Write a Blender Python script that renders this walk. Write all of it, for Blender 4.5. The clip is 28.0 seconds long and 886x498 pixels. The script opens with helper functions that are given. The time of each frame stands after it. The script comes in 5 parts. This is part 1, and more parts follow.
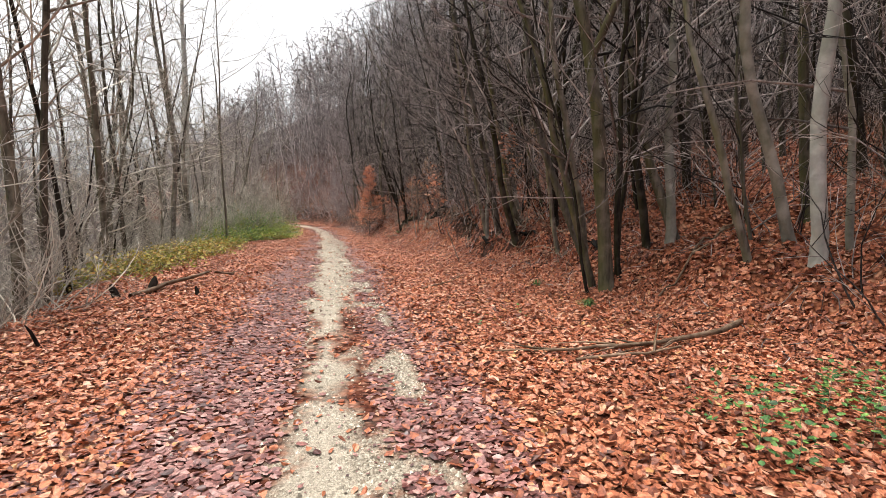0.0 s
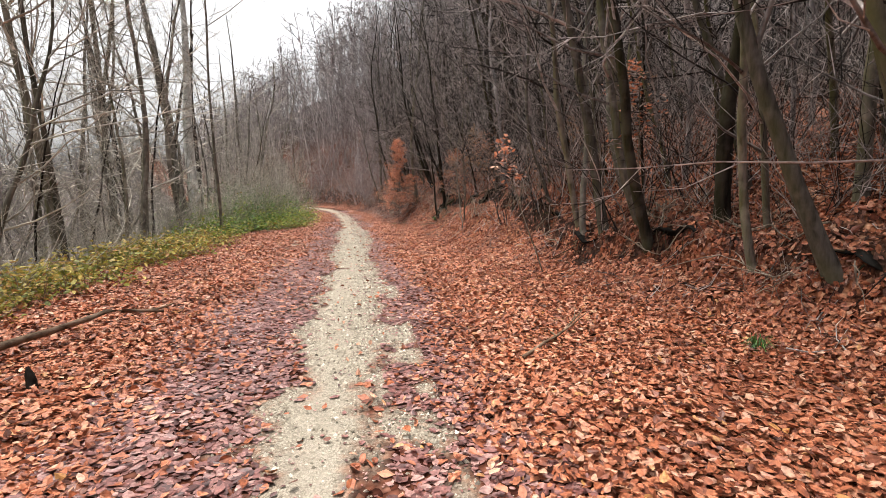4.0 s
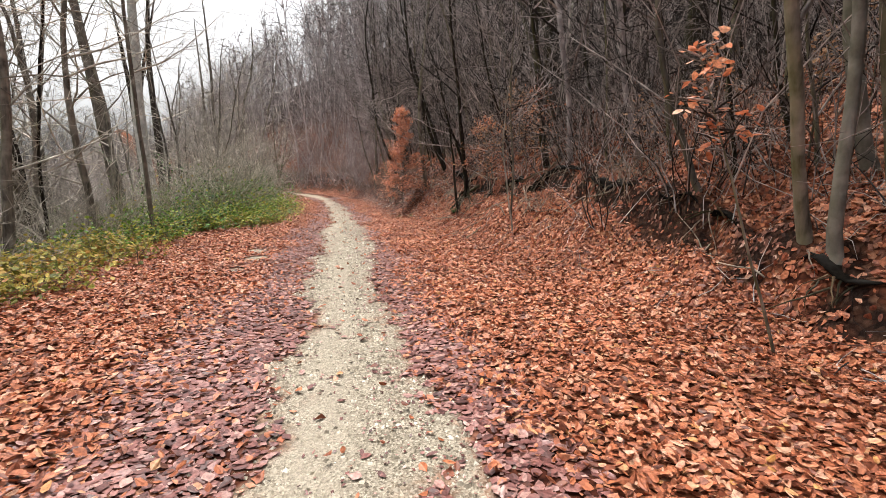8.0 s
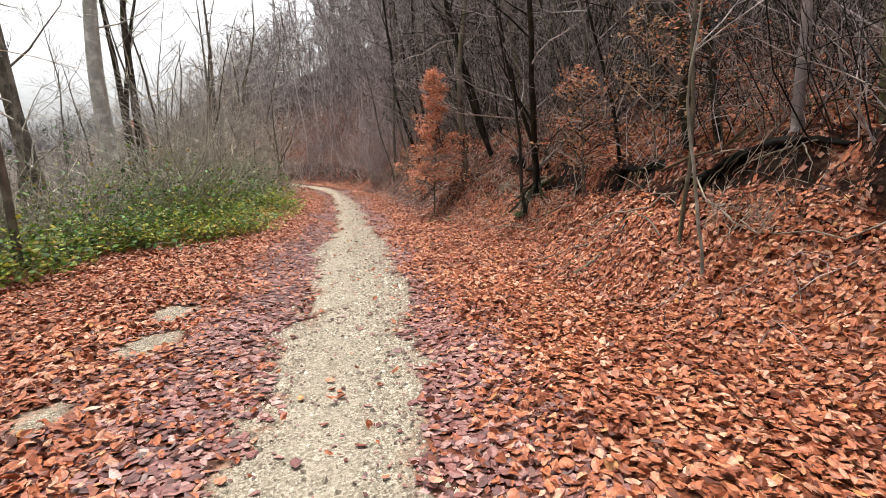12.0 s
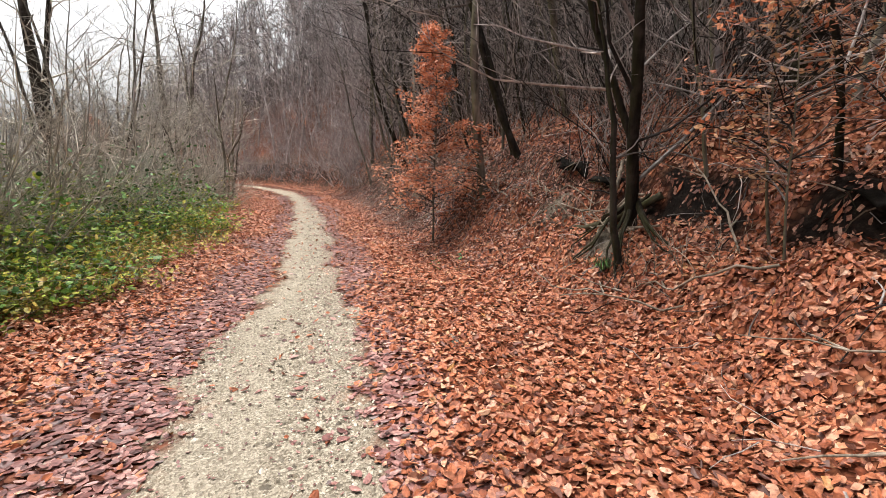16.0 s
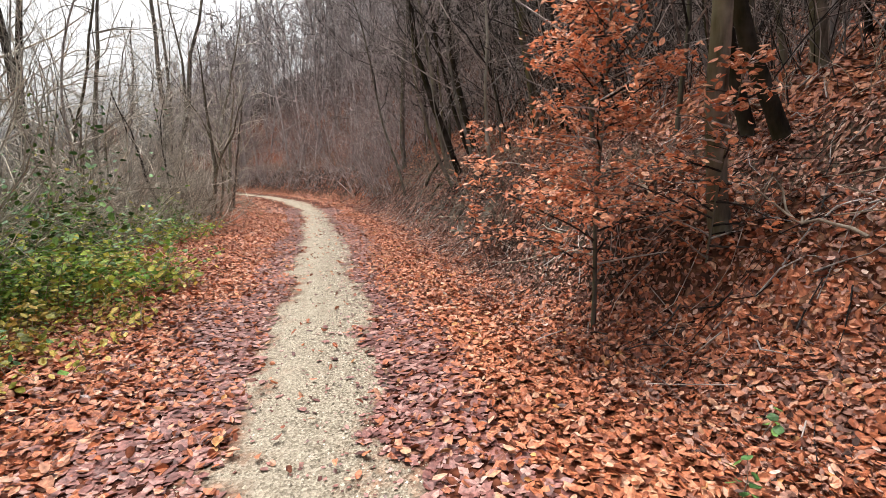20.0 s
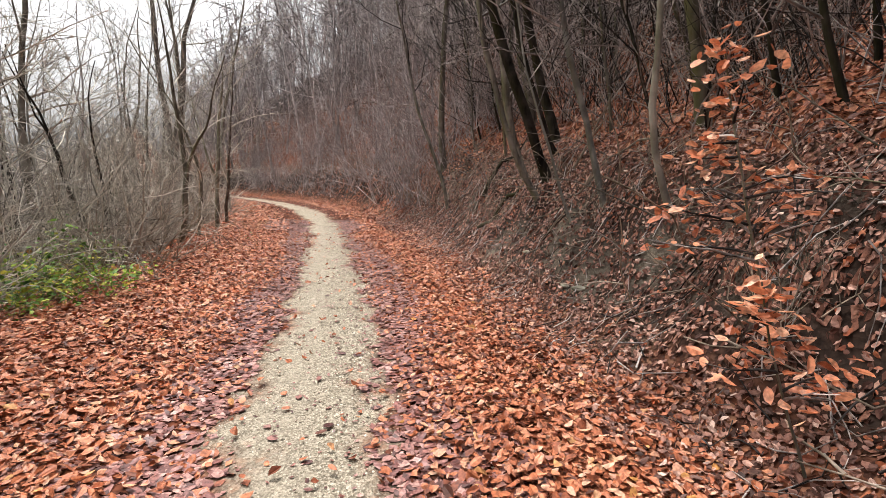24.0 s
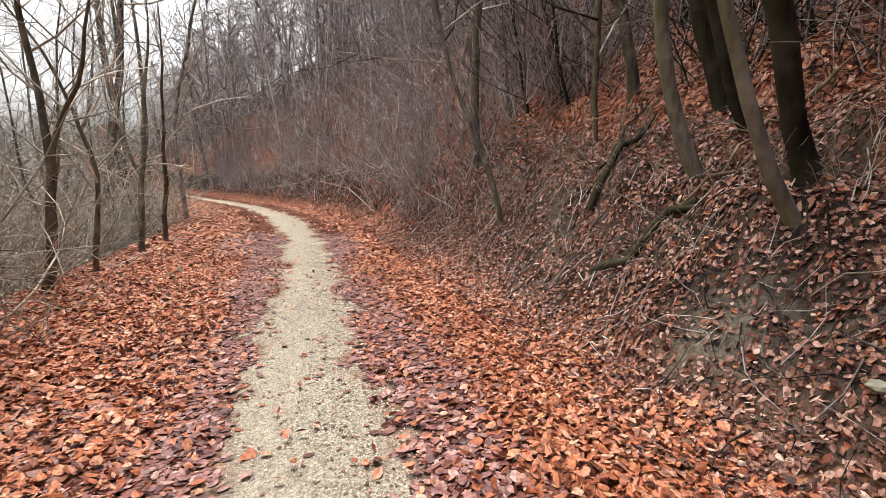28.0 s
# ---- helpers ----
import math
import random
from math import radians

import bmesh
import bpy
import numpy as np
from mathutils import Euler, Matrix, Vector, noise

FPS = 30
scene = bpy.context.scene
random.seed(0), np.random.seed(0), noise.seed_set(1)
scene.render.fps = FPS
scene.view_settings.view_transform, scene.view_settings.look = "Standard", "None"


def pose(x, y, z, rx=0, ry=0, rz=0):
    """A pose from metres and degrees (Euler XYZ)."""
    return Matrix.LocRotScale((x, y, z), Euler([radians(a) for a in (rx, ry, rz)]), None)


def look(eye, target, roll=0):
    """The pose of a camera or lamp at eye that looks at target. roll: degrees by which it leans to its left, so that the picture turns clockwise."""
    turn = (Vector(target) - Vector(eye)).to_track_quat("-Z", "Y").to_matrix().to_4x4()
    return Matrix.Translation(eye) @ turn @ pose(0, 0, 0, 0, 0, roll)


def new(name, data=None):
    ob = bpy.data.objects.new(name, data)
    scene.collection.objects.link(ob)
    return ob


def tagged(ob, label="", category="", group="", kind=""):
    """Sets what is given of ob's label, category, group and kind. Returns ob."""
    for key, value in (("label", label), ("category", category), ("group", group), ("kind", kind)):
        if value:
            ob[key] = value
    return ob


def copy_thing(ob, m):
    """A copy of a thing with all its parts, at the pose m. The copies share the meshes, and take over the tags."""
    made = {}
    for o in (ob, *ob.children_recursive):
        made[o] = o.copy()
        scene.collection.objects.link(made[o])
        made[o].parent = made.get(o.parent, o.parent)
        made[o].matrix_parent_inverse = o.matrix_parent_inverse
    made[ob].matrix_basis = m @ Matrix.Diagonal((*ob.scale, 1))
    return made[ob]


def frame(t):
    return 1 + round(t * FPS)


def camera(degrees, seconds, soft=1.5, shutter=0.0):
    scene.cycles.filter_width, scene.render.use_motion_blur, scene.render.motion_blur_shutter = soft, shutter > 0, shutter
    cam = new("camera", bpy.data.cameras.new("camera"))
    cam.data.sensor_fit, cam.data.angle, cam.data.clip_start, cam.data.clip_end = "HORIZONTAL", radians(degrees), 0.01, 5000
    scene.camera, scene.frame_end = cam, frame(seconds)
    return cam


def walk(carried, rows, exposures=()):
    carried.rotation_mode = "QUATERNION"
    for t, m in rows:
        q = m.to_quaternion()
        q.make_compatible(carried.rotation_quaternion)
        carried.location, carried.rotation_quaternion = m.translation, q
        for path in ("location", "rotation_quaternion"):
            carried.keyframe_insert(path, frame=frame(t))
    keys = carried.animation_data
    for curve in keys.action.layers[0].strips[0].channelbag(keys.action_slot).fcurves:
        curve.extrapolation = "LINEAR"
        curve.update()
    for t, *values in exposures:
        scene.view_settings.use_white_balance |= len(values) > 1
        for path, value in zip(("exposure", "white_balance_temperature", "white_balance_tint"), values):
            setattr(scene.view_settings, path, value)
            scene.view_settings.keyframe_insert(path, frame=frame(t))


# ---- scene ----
cam = camera(87.8, 28.0, soft=0.8)
PATH = [
    (0, (1.071, 0.177, 1.498), (1.009, 2.169, 1.337), 0.1),
    (0.5, (0.939, 0.768, 1.501), (0.883, 2.76, 1.331), 0.1),
    (1, (0.829, 1.366, 1.485), (0.746, 3.357, 1.317), 0.0),
    (1.5, (0.644, 1.884, 1.491), (0.565, 3.872, 1.289), 0.0),
    (2, (0.487, 2.421, 1.523), (0.432, 4.41, 1.316), 0.1),
    (2.5, (0.38, 3.011, 1.521), (0.304, 4.997, 1.298), -0.0),
    (3, (0.236, 3.552, 1.469), (0.169, 5.534, 1.213), -0.1),
    (3.5, (0.156, 4.035, 1.483), (0.06, 6.017, 1.228), -0.0),
    (4, (0.044, 4.631, 1.517), (-0.128, 6.609, 1.277), -0.1),
    (4.5, (-0.197, 5.187, 1.504), (-0.418, 7.157, 1.239), 0.0),
    (6.5, (-0.903, 7.532, 1.486), (-0.976, 9.507, 1.179), 0.4),
    (7, (-1.047, 8.11, 1.503), (-1.14, 10.084, 1.195), 0.5),
    (7.5, (-1.164, 8.693, 1.522), (-1.263, 10.668, 1.221), 0.4),
    (8, (-1.287, 9.251, 1.493), (-1.424, 11.223, 1.188), -0.1),
    (8.5, (-1.472, 9.797, 1.51), (-1.629, 11.766, 1.198), -0.1),
    (9, (-1.639, 10.369, 1.555), (-1.797, 12.34, 1.256), -0.2),
    (9.5, (-1.767, 10.964, 1.528), (-1.949, 12.934, 1.23), -0.1),
    (10, (-1.931, 11.547, 1.469), (-2.118, 13.514, 1.161), -0.2),
    (10.5, (-2.097, 12.134, 1.516), (-2.276, 14.098, 1.185), -0.1),
    (11, (-2.242, 12.781, 1.525), (-2.46, 14.741, 1.187), -0.3),
    (11.5, (-2.425, 13.379, 1.461), (-2.616, 15.34, 1.118), -0.1),
    (12, (-2.542, 13.913, 1.431), (-2.737, 15.873, 1.088), -0.2),
    (12.5, (-2.692, 14.488, 1.489), (-2.895, 16.447, 1.142), 0.0),
    (13, (-2.842, 15.055, 1.493), (-3.022, 17.021, 1.175), 0.0),
    (13.5, (-2.916, 15.618, 1.464), (-3.112, 17.589, 1.19), -0.2),
    (15.5, (-3.308, 17.775, 1.516), (-3.447, 19.741, 1.179), 0.1),
    (16, (-3.489, 18.329, 1.54), (-3.582, 20.298, 1.2), 0.4),
    (16.5, (-3.657, 18.948, 1.559), (-3.741, 20.915, 1.209), 0.4),
    (17, (-3.883, 19.544, 1.504), (-3.936, 21.511, 1.147), 0.5),
    (17.5, (-4.037, 20.116, 1.45), (-4.093, 22.085, 1.104), 0.5),
    (18, (-4.254, 20.765, 1.491), (-4.329, 22.741, 1.186), 0.5),
    (18.5, (-4.488, 21.384, 1.538), (-4.581, 23.36, 1.241), 0.3),
    (19, (-4.669, 21.993, 1.468), (-4.823, 23.964, 1.163), -0.1),
    (19.5, (-4.898, 22.561, 1.432), (-5.061, 24.528, 1.109), -0.1),
    (20, (-5.082, 23.156, 1.466), (-5.245, 25.124, 1.154), -0.2),
    (20.5, (-5.256, 23.794, 1.443), (-5.453, 25.763, 1.149), -0.1),
    (21, (-5.392, 24.472, 1.487), (-5.595, 26.438, 1.187), -0.0),
    (21.5, (-5.542, 25.118, 1.528), (-5.751, 27.085, 1.232), 0.2),
    (22, (-5.712, 25.706, 1.541), (-5.955, 27.671, 1.255), -0.0),
    (22.5, (-5.91, 26.22, 1.548), (-6.141, 28.186, 1.262), -0.1),
    (24.5, (-6.605, 27.973, 1.52), (-6.854, 29.933, 1.213), -0.2),
    (25, (-6.855, 28.484, 1.486), (-7.079, 30.447, 1.176), -0.1),
    (25.5, (-7.064, 28.988, 1.477), (-7.269, 30.953, 1.166), 0.1),
    (26, (-7.264, 29.551, 1.509), (-7.466, 31.516, 1.196), 0.0),
    (26.5, (-7.48, 30.106, 1.493), (-7.658, 32.075, 1.19), -0.1),
    (27, (-7.618, 30.636, 1.456), (-7.812, 32.603, 1.151), -0.2),
    (27.5, (-7.786, 31.176, 1.483), (-7.984, 33.145, 1.188), -0.3),
    (28, (-7.953, 31.725, 1.529), (-8.138, 33.693, 1.225), -0.3),
]
walk(cam, [(t, look(eye, target, roll)) for t, eye, target, roll in PATH])

# ---- light ----
world = bpy.data.worlds.new("overcast")
scene.world = world
world.use_nodes = True
wn = world.node_tree.nodes
wl = world.node_tree.links
sky = wn.new("ShaderNodeTexSky")
sky.sky_type = "NISHITA"
sky.sun_disc = False
sky.sun_elevation = radians(73)
sky.sun_rotation = radians(-51)
sky.air_density = 1.0
sky.dust_density = 6.0
sky.ozone_density = 1.0
grey = wn.new("ShaderNodeHueSaturation")
grey.inputs["Saturation"].default_value = 0.12
wl.new(sky.outputs[0], grey.inputs["Color"])
wl.new(grey.outputs[0], wn["Background"].inputs["Color"])
wn["Background"].inputs["Strength"].default_value = 0.125

sun_data = bpy.data.lights.new("sun", "SUN")
sun_data.energy = 1.5
sun_data.angle = radians(10)
sun_data.color = (1.0, 0.96, 0.9)
sun = new("sun", sun_data)
sun.matrix_world = look((-10, 29, 44), (0, 21, 0))
scene.view_settings.exposure = 1.2

# ---- materials ----
def nodes_of(name):
    mat = bpy.data.materials.new(name)
    mat.use_nodes = True
    nt = mat.node_tree
    return mat, nt, nt.nodes["Principled BSDF"]


def node(nt, kind, **sets):
    n = nt.nodes.new(kind)
    for k, v in sets.items():
        n.inputs[k.replace("_", " ")].default_value = v
    return n


def ramp(nt, source, stops):
    r = nt.nodes.new("ShaderNodeValToRGB")
    el = r.color_ramp.elements
    while len(el) < len(stops):
        el.new(0.5)
    for e, (p, c) in zip(el, stops):
        e.position, e.color = p, (*c, 1)
    nt.links.new(source, r.inputs[0])
    return r.outputs[0]


def mixed(nt, fac, a, b, kind="MIX"):
    m = nt.nodes.new("ShaderNodeMix")
    m.data_type, m.blend_type = "RGBA", kind
    for sock, v in ((m.inputs[0], fac), (m.inputs[6], a), (m.inputs[7], b)):
        if isinstance(v, (int, float)):
            sock.default_value = v
        elif isinstance(v, tuple):
            sock.default_value = (*v, 1)
        else:
            nt.links.new(v, sock)
    return m.outputs[2]


def bumped(nt, bsdf, height, strength, distance):
    b = node(nt, "ShaderNodeBump", Strength=strength, Distance=distance)
    nt.links.new(height, b.inputs["Height"])
    nt.links.new(b.outputs[0], bsdf.inputs["Normal"])


def bark(name, dark, light, moss=0.0, moss_col=(0.11, 0.12, 0.03), streak=(14, 14, 2.2), rough=0.85, each=None):
    """Bark: long streaks, blotches of lichen, green algae on one side of the stems."""
    mat, nt, b = nodes_of(name)
    tc = nt.nodes.new("ShaderNodeTexCoord")
    mp = node(nt, "ShaderNodeMapping", Scale=streak)
    nt.links.new(tc.outputs["Object"], mp.inputs["Vector"])
    n1 = node(nt, "ShaderNodeTexNoise", Scale=1.0, Detail=6.0, Roughness=0.65)
    nt.links.new(mp.outputs[0], n1.inputs["Vector"])
    n2 = node(nt, "ShaderNodeTexNoise", Scale=3.5, Detail=4.0)
    nt.links.new(tc.outputs["Object"], n2.inputs["Vector"])
    col = ramp(nt, n1.outputs[0], [(0.3, dark), (0.68, light)])
    blot = ramp(nt, n2.outputs[0], [(0.5, (0, 0, 0)), (0.66, (1, 1, 1))])
    pale = tuple(min(1, v * 1.5 + 0.02) for v in light)
    fm = nt.nodes.new("ShaderNodeMath")
    fm.operation = "MULTIPLY"
    fm.inputs[1].default_value = 0.6
    nt.links.new(blot, fm.inputs[0])
    col = mixed(nt, fm.outputs[0], col, pale)
    if moss:
        geo = nt.nodes.new("ShaderNodeNewGeometry")
        sep = nt.nodes.new("ShaderNodeSeparateXYZ")
        nt.links.new(geo.outputs["Normal"], sep.inputs[0])
        n3 = node(nt, "ShaderNodeTexNoise", Scale=1.3, Detail=5.0)
        nt.links.new(tc.outputs["Object"], n3.inputs["Vector"])
        ad = nt.nodes.new("ShaderNodeMath")
        ad.operation = "MULTIPLY_ADD"
        ad.inputs[1].default_value = -0.25
        nt.links.new(sep.outputs["X"], ad.inputs[0])
        nt.links.new(n3.outputs[0], ad.inputs[2])
        fac = ramp(nt, ad.outputs[0], [(0.45, (0, 0, 0)), (0.8, (moss, moss, moss))])
        col = mixed(nt, fac, col, moss_col)
    if not each:
        oi = nt.nodes.new("ShaderNodeObjectInfo")
        tint = ramp(nt, oi.outputs["Random"], [(0, (0.62, 0.6, 0.6)), (1, (1.25, 1.2, 1.15))])
        col = mixed(nt, 1.0, col, tint, "MULTIPLY")
    else:
        geo2 = nt.nodes.new("ShaderNodeNewGeometry")
        own = ramp(nt, geo2.outputs["Random Per Island"], [(0, (each[0],) * 3), (0.42, (min(each[0] * 2.5, each[1]),) * 3), (0.6, (each[1],) * 3), (0.86, (each[1] * 1.6,) * 3), (1, (each[2],) * 3)])
        col = mixed(nt, 1.0, col, own, "MULTIPLY")
    nt.links.new(col, b.inputs["Base Color"])
    b.inputs["Roughness"].default_value = rough
    b.inputs["Specular IOR Level"].default_value = 0.05
    bumped(nt, b, n1.outputs[0], 0.6, 0.02)
    return mat


def leaf_mat(name, stops, rough=0.55, spec=0.4, thin=0.0):
    """Dead or green leaves: every leaf its own colour, blotched and veined."""
    mat, nt, b = nodes_of(name)
    geo = nt.nodes.new("ShaderNodeNewGeometry")
    col = ramp(nt, geo.outputs["Random Per Island"], stops)
    tc = nt.nodes.new("ShaderNodeTexCoord")
    n1 = node(nt, "ShaderNodeTexNoise", Scale=45.0, Detail=3.0)
    nt.links.new(tc.outputs["Object"], n1.inputs["Vector"])
    sh = ramp(nt, n1.outputs[0], [(0.3, (0.5, 0.46, 0.46)), (0.7, (1.28, 1.28, 1.28))])
    col = mixed(nt, 1.0, col, sh, "MULTIPLY")
    n2 = node(nt, "ShaderNodeTexNoise", Scale=0.9, Detail=3.0)
    nt.links.new(tc.outputs["Object"], n2.inputs["Vector"])
    big = ramp(nt, n2.outputs[0], [(0.35, (0.8, 0.75, 0.75)), (0.65, (1.1, 1.1, 1.1))])
    col = mixed(nt, 1.0, col, big, "MULTIPLY")
    nt.links.new(col, b.inputs["Base Color"])
    b.inputs["Roughness"].default_value = rough
    b.inputs["Specular IOR Level"].default_value = spec
    if thin:
        tr = nt.nodes.new("ShaderNodeBsdfTranslucent")
        nt.links.new(col, tr.inputs["Color"])
        mx = nt.nodes.new("ShaderNodeMixShader")
        mx.inputs[0].default_value = thin
        nt.links.new(b.outputs[0], mx.inputs[1])
        nt.links.new(tr.outputs[0], mx.inputs[2])
        nt.links.new(mx.outputs[0], nt.nodes["Material Output"].inputs["Surface"])
    return mat


LITTER = [(0.0, (0.085, 0.027, 0.015)), (0.14, (0.22, 0.068, 0.034)), (0.36, (0.37, 0.12, 0.054)), (0.6, (0.49, 0.172, 0.082)),
          (0.8, (0.56, 0.24, 0.135)), (0.94, (0.6, 0.36, 0.245)), (1.0, (0.47, 0.23, 0.07))]
m_litter = leaf_mat("fallen_leaves", LITTER, 0.5, 0.3)
m_rust = leaf_mat("russet_leaves", [(0.0, (0.1, 0.032, 0.019)), (0.3, (0.27, 0.082, 0.04)), (0.6, (0.4, 0.135, 0.063)), (0.88, (0.48, 0.195, 0.1)), (1.0, (0.54, 0.31, 0.2))], 0.5, 0.25)
m_wet = leaf_mat("wet_leaves", [(0.0, (0.07, 0.026, 0.022)), (0.35, (0.19, 0.074, 0.063)), (0.7, (0.29, 0.13, 0.11)), (1.0, (0.44, 0.27, 0.23))], 0.42, 0.4)
m_beech = leaf_mat("beech_leaves", [(0.0, (0.42, 0.13, 0.06)), (0.4, (0.7, 0.26, 0.125)), (0.75, (0.82, 0.4, 0.23)), (1.0, (0.88, 0.58, 0.4))], 0.45, 0.4, 0.3)
# dull older leaves, their colour lowered further for shade from the crowns above
m_old_shaded = leaf_mat("old_shaded_leaves", [(0.0, (0.035, 0.018, 0.013)), (0.4, (0.13, 0.06, 0.041)), (0.7, (0.25, 0.118, 0.08)), (0.9, (0.38, 0.21, 0.15)), (1.0, (0.52, 0.37, 0.29))], 0.65, 0.08)
m_bank = leaf_mat("bank_leaves", [(0.0, (0.04, 0.021, 0.016)), (0.3, (0.16, 0.08, 0.06)), (0.65, (0.34, 0.18, 0.135)), (0.9, (0.48, 0.29, 0.225)), (1.0, (0.6, 0.45, 0.37))], 0.55, 0.2)
m_pale = leaf_mat("pale_leaves", [(0.0, (0.45, 0.24, 0.11)), (1.0, (0.68, 0.48, 0.3))], 0.6, 0.3, 0.4)
m_green = leaf_mat("bramble_leaves", [(0.0, (0.05, 0.11, 0.02)), (0.4, (0.14, 0.28, 0.045)), (0.72, (0.32, 0.43, 0.06)), (0.93, (0.52, 0.49, 0.09)), (1.0, (0.38, 0.16, 0.06))], 0.5, 0.25, 0.3)
m_yellow = leaf_mat("yellowing_leaves", [(0.0, (0.1, 0.14, 0.03)), (0.45, (0.33, 0.33, 0.06)), (0.75, (0.52, 0.42, 0.1)), (1.0, (0.42, 0.19, 0.07))], 0.5, 0.25, 0.3)
m_ivy = leaf_mat("ivy_leaves", [(0.0, (0.028, 0.075, 0.022)), (0.6, (0.07, 0.17, 0.045)), (1.0, (0.17, 0.32, 0.075))], 0.5, 0.2)
b_dark = bark("dark_bark", (0.007, 0.006, 0.0055), (0.045, 0.038, 0.032), 0.2)
b_grey = bark("grey_bark", (0.04, 0.036, 0.032), (0.21, 0.19, 0.167), 0.55, (0.12, 0.125, 0.045))
b_pale = bark("pale_bark", (0.12, 0.115, 0.105), (0.3, 0.29, 0.265), 0.35, streak=(5, 5, 3))
b_beech = bark("beech_bark", (0.34, 0.34, 0.325), (0.6, 0.6, 0.57), 0.35, (0.2, 0.24, 0.1), streak=(4, 4, 2.5))
b_moss = bark("mossy_bark", (0.035, 0.031, 0.025), (0.17, 0.15, 0.118), 0.75, (0.115, 0.12, 0.04))
b_twig = bark("twig_bark", (0.1, 0.087, 0.083), (0.42, 0.37, 0.345), 0.0, streak=(20, 20, 6), each=(0.05, 0.8, 1.35))
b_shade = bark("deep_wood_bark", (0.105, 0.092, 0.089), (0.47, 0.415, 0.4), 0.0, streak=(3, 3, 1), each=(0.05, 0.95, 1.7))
b_cane = bark("dry_canes", (0.09, 0.07, 0.052), (0.34, 0.28, 0.22), 0.0, streak=(20, 20, 6), each=(0.4, 0.9, 1.5))
b_brush = bark("brush_bark", (0.17, 0.14, 0.136), (0.42, 0.365, 0.354), 0.0, streak=(3, 3, 1), each=(0.3, 0.85, 1.4))
b_thicket = bark("thicket_bark", (0.25, 0.22, 0.187), (0.48, 0.44, 0.38), 0.0, streak=(3, 3, 1), each=(0.35, 0.9, 1.45))
b_wood = bark("dead_wood", (0.05, 0.032, 0.022), (0.24, 0.17, 0.12), 0.25, streak=(9, 9, 9))
b_valley = bark("valley_wood", (0.06, 0.055, 0.053), (0.2, 0.185, 0.176), 0.0, streak=(0.6, 0.6, 0.2), each=(0.4, 0.9, 1.3))
b_far = bark("far_wood", (0.17, 0.148, 0.145), (0.43, 0.38, 0.37), 0.0, streak=(0.6, 0.6, 0.2), each=(0.35, 0.85, 1.35))


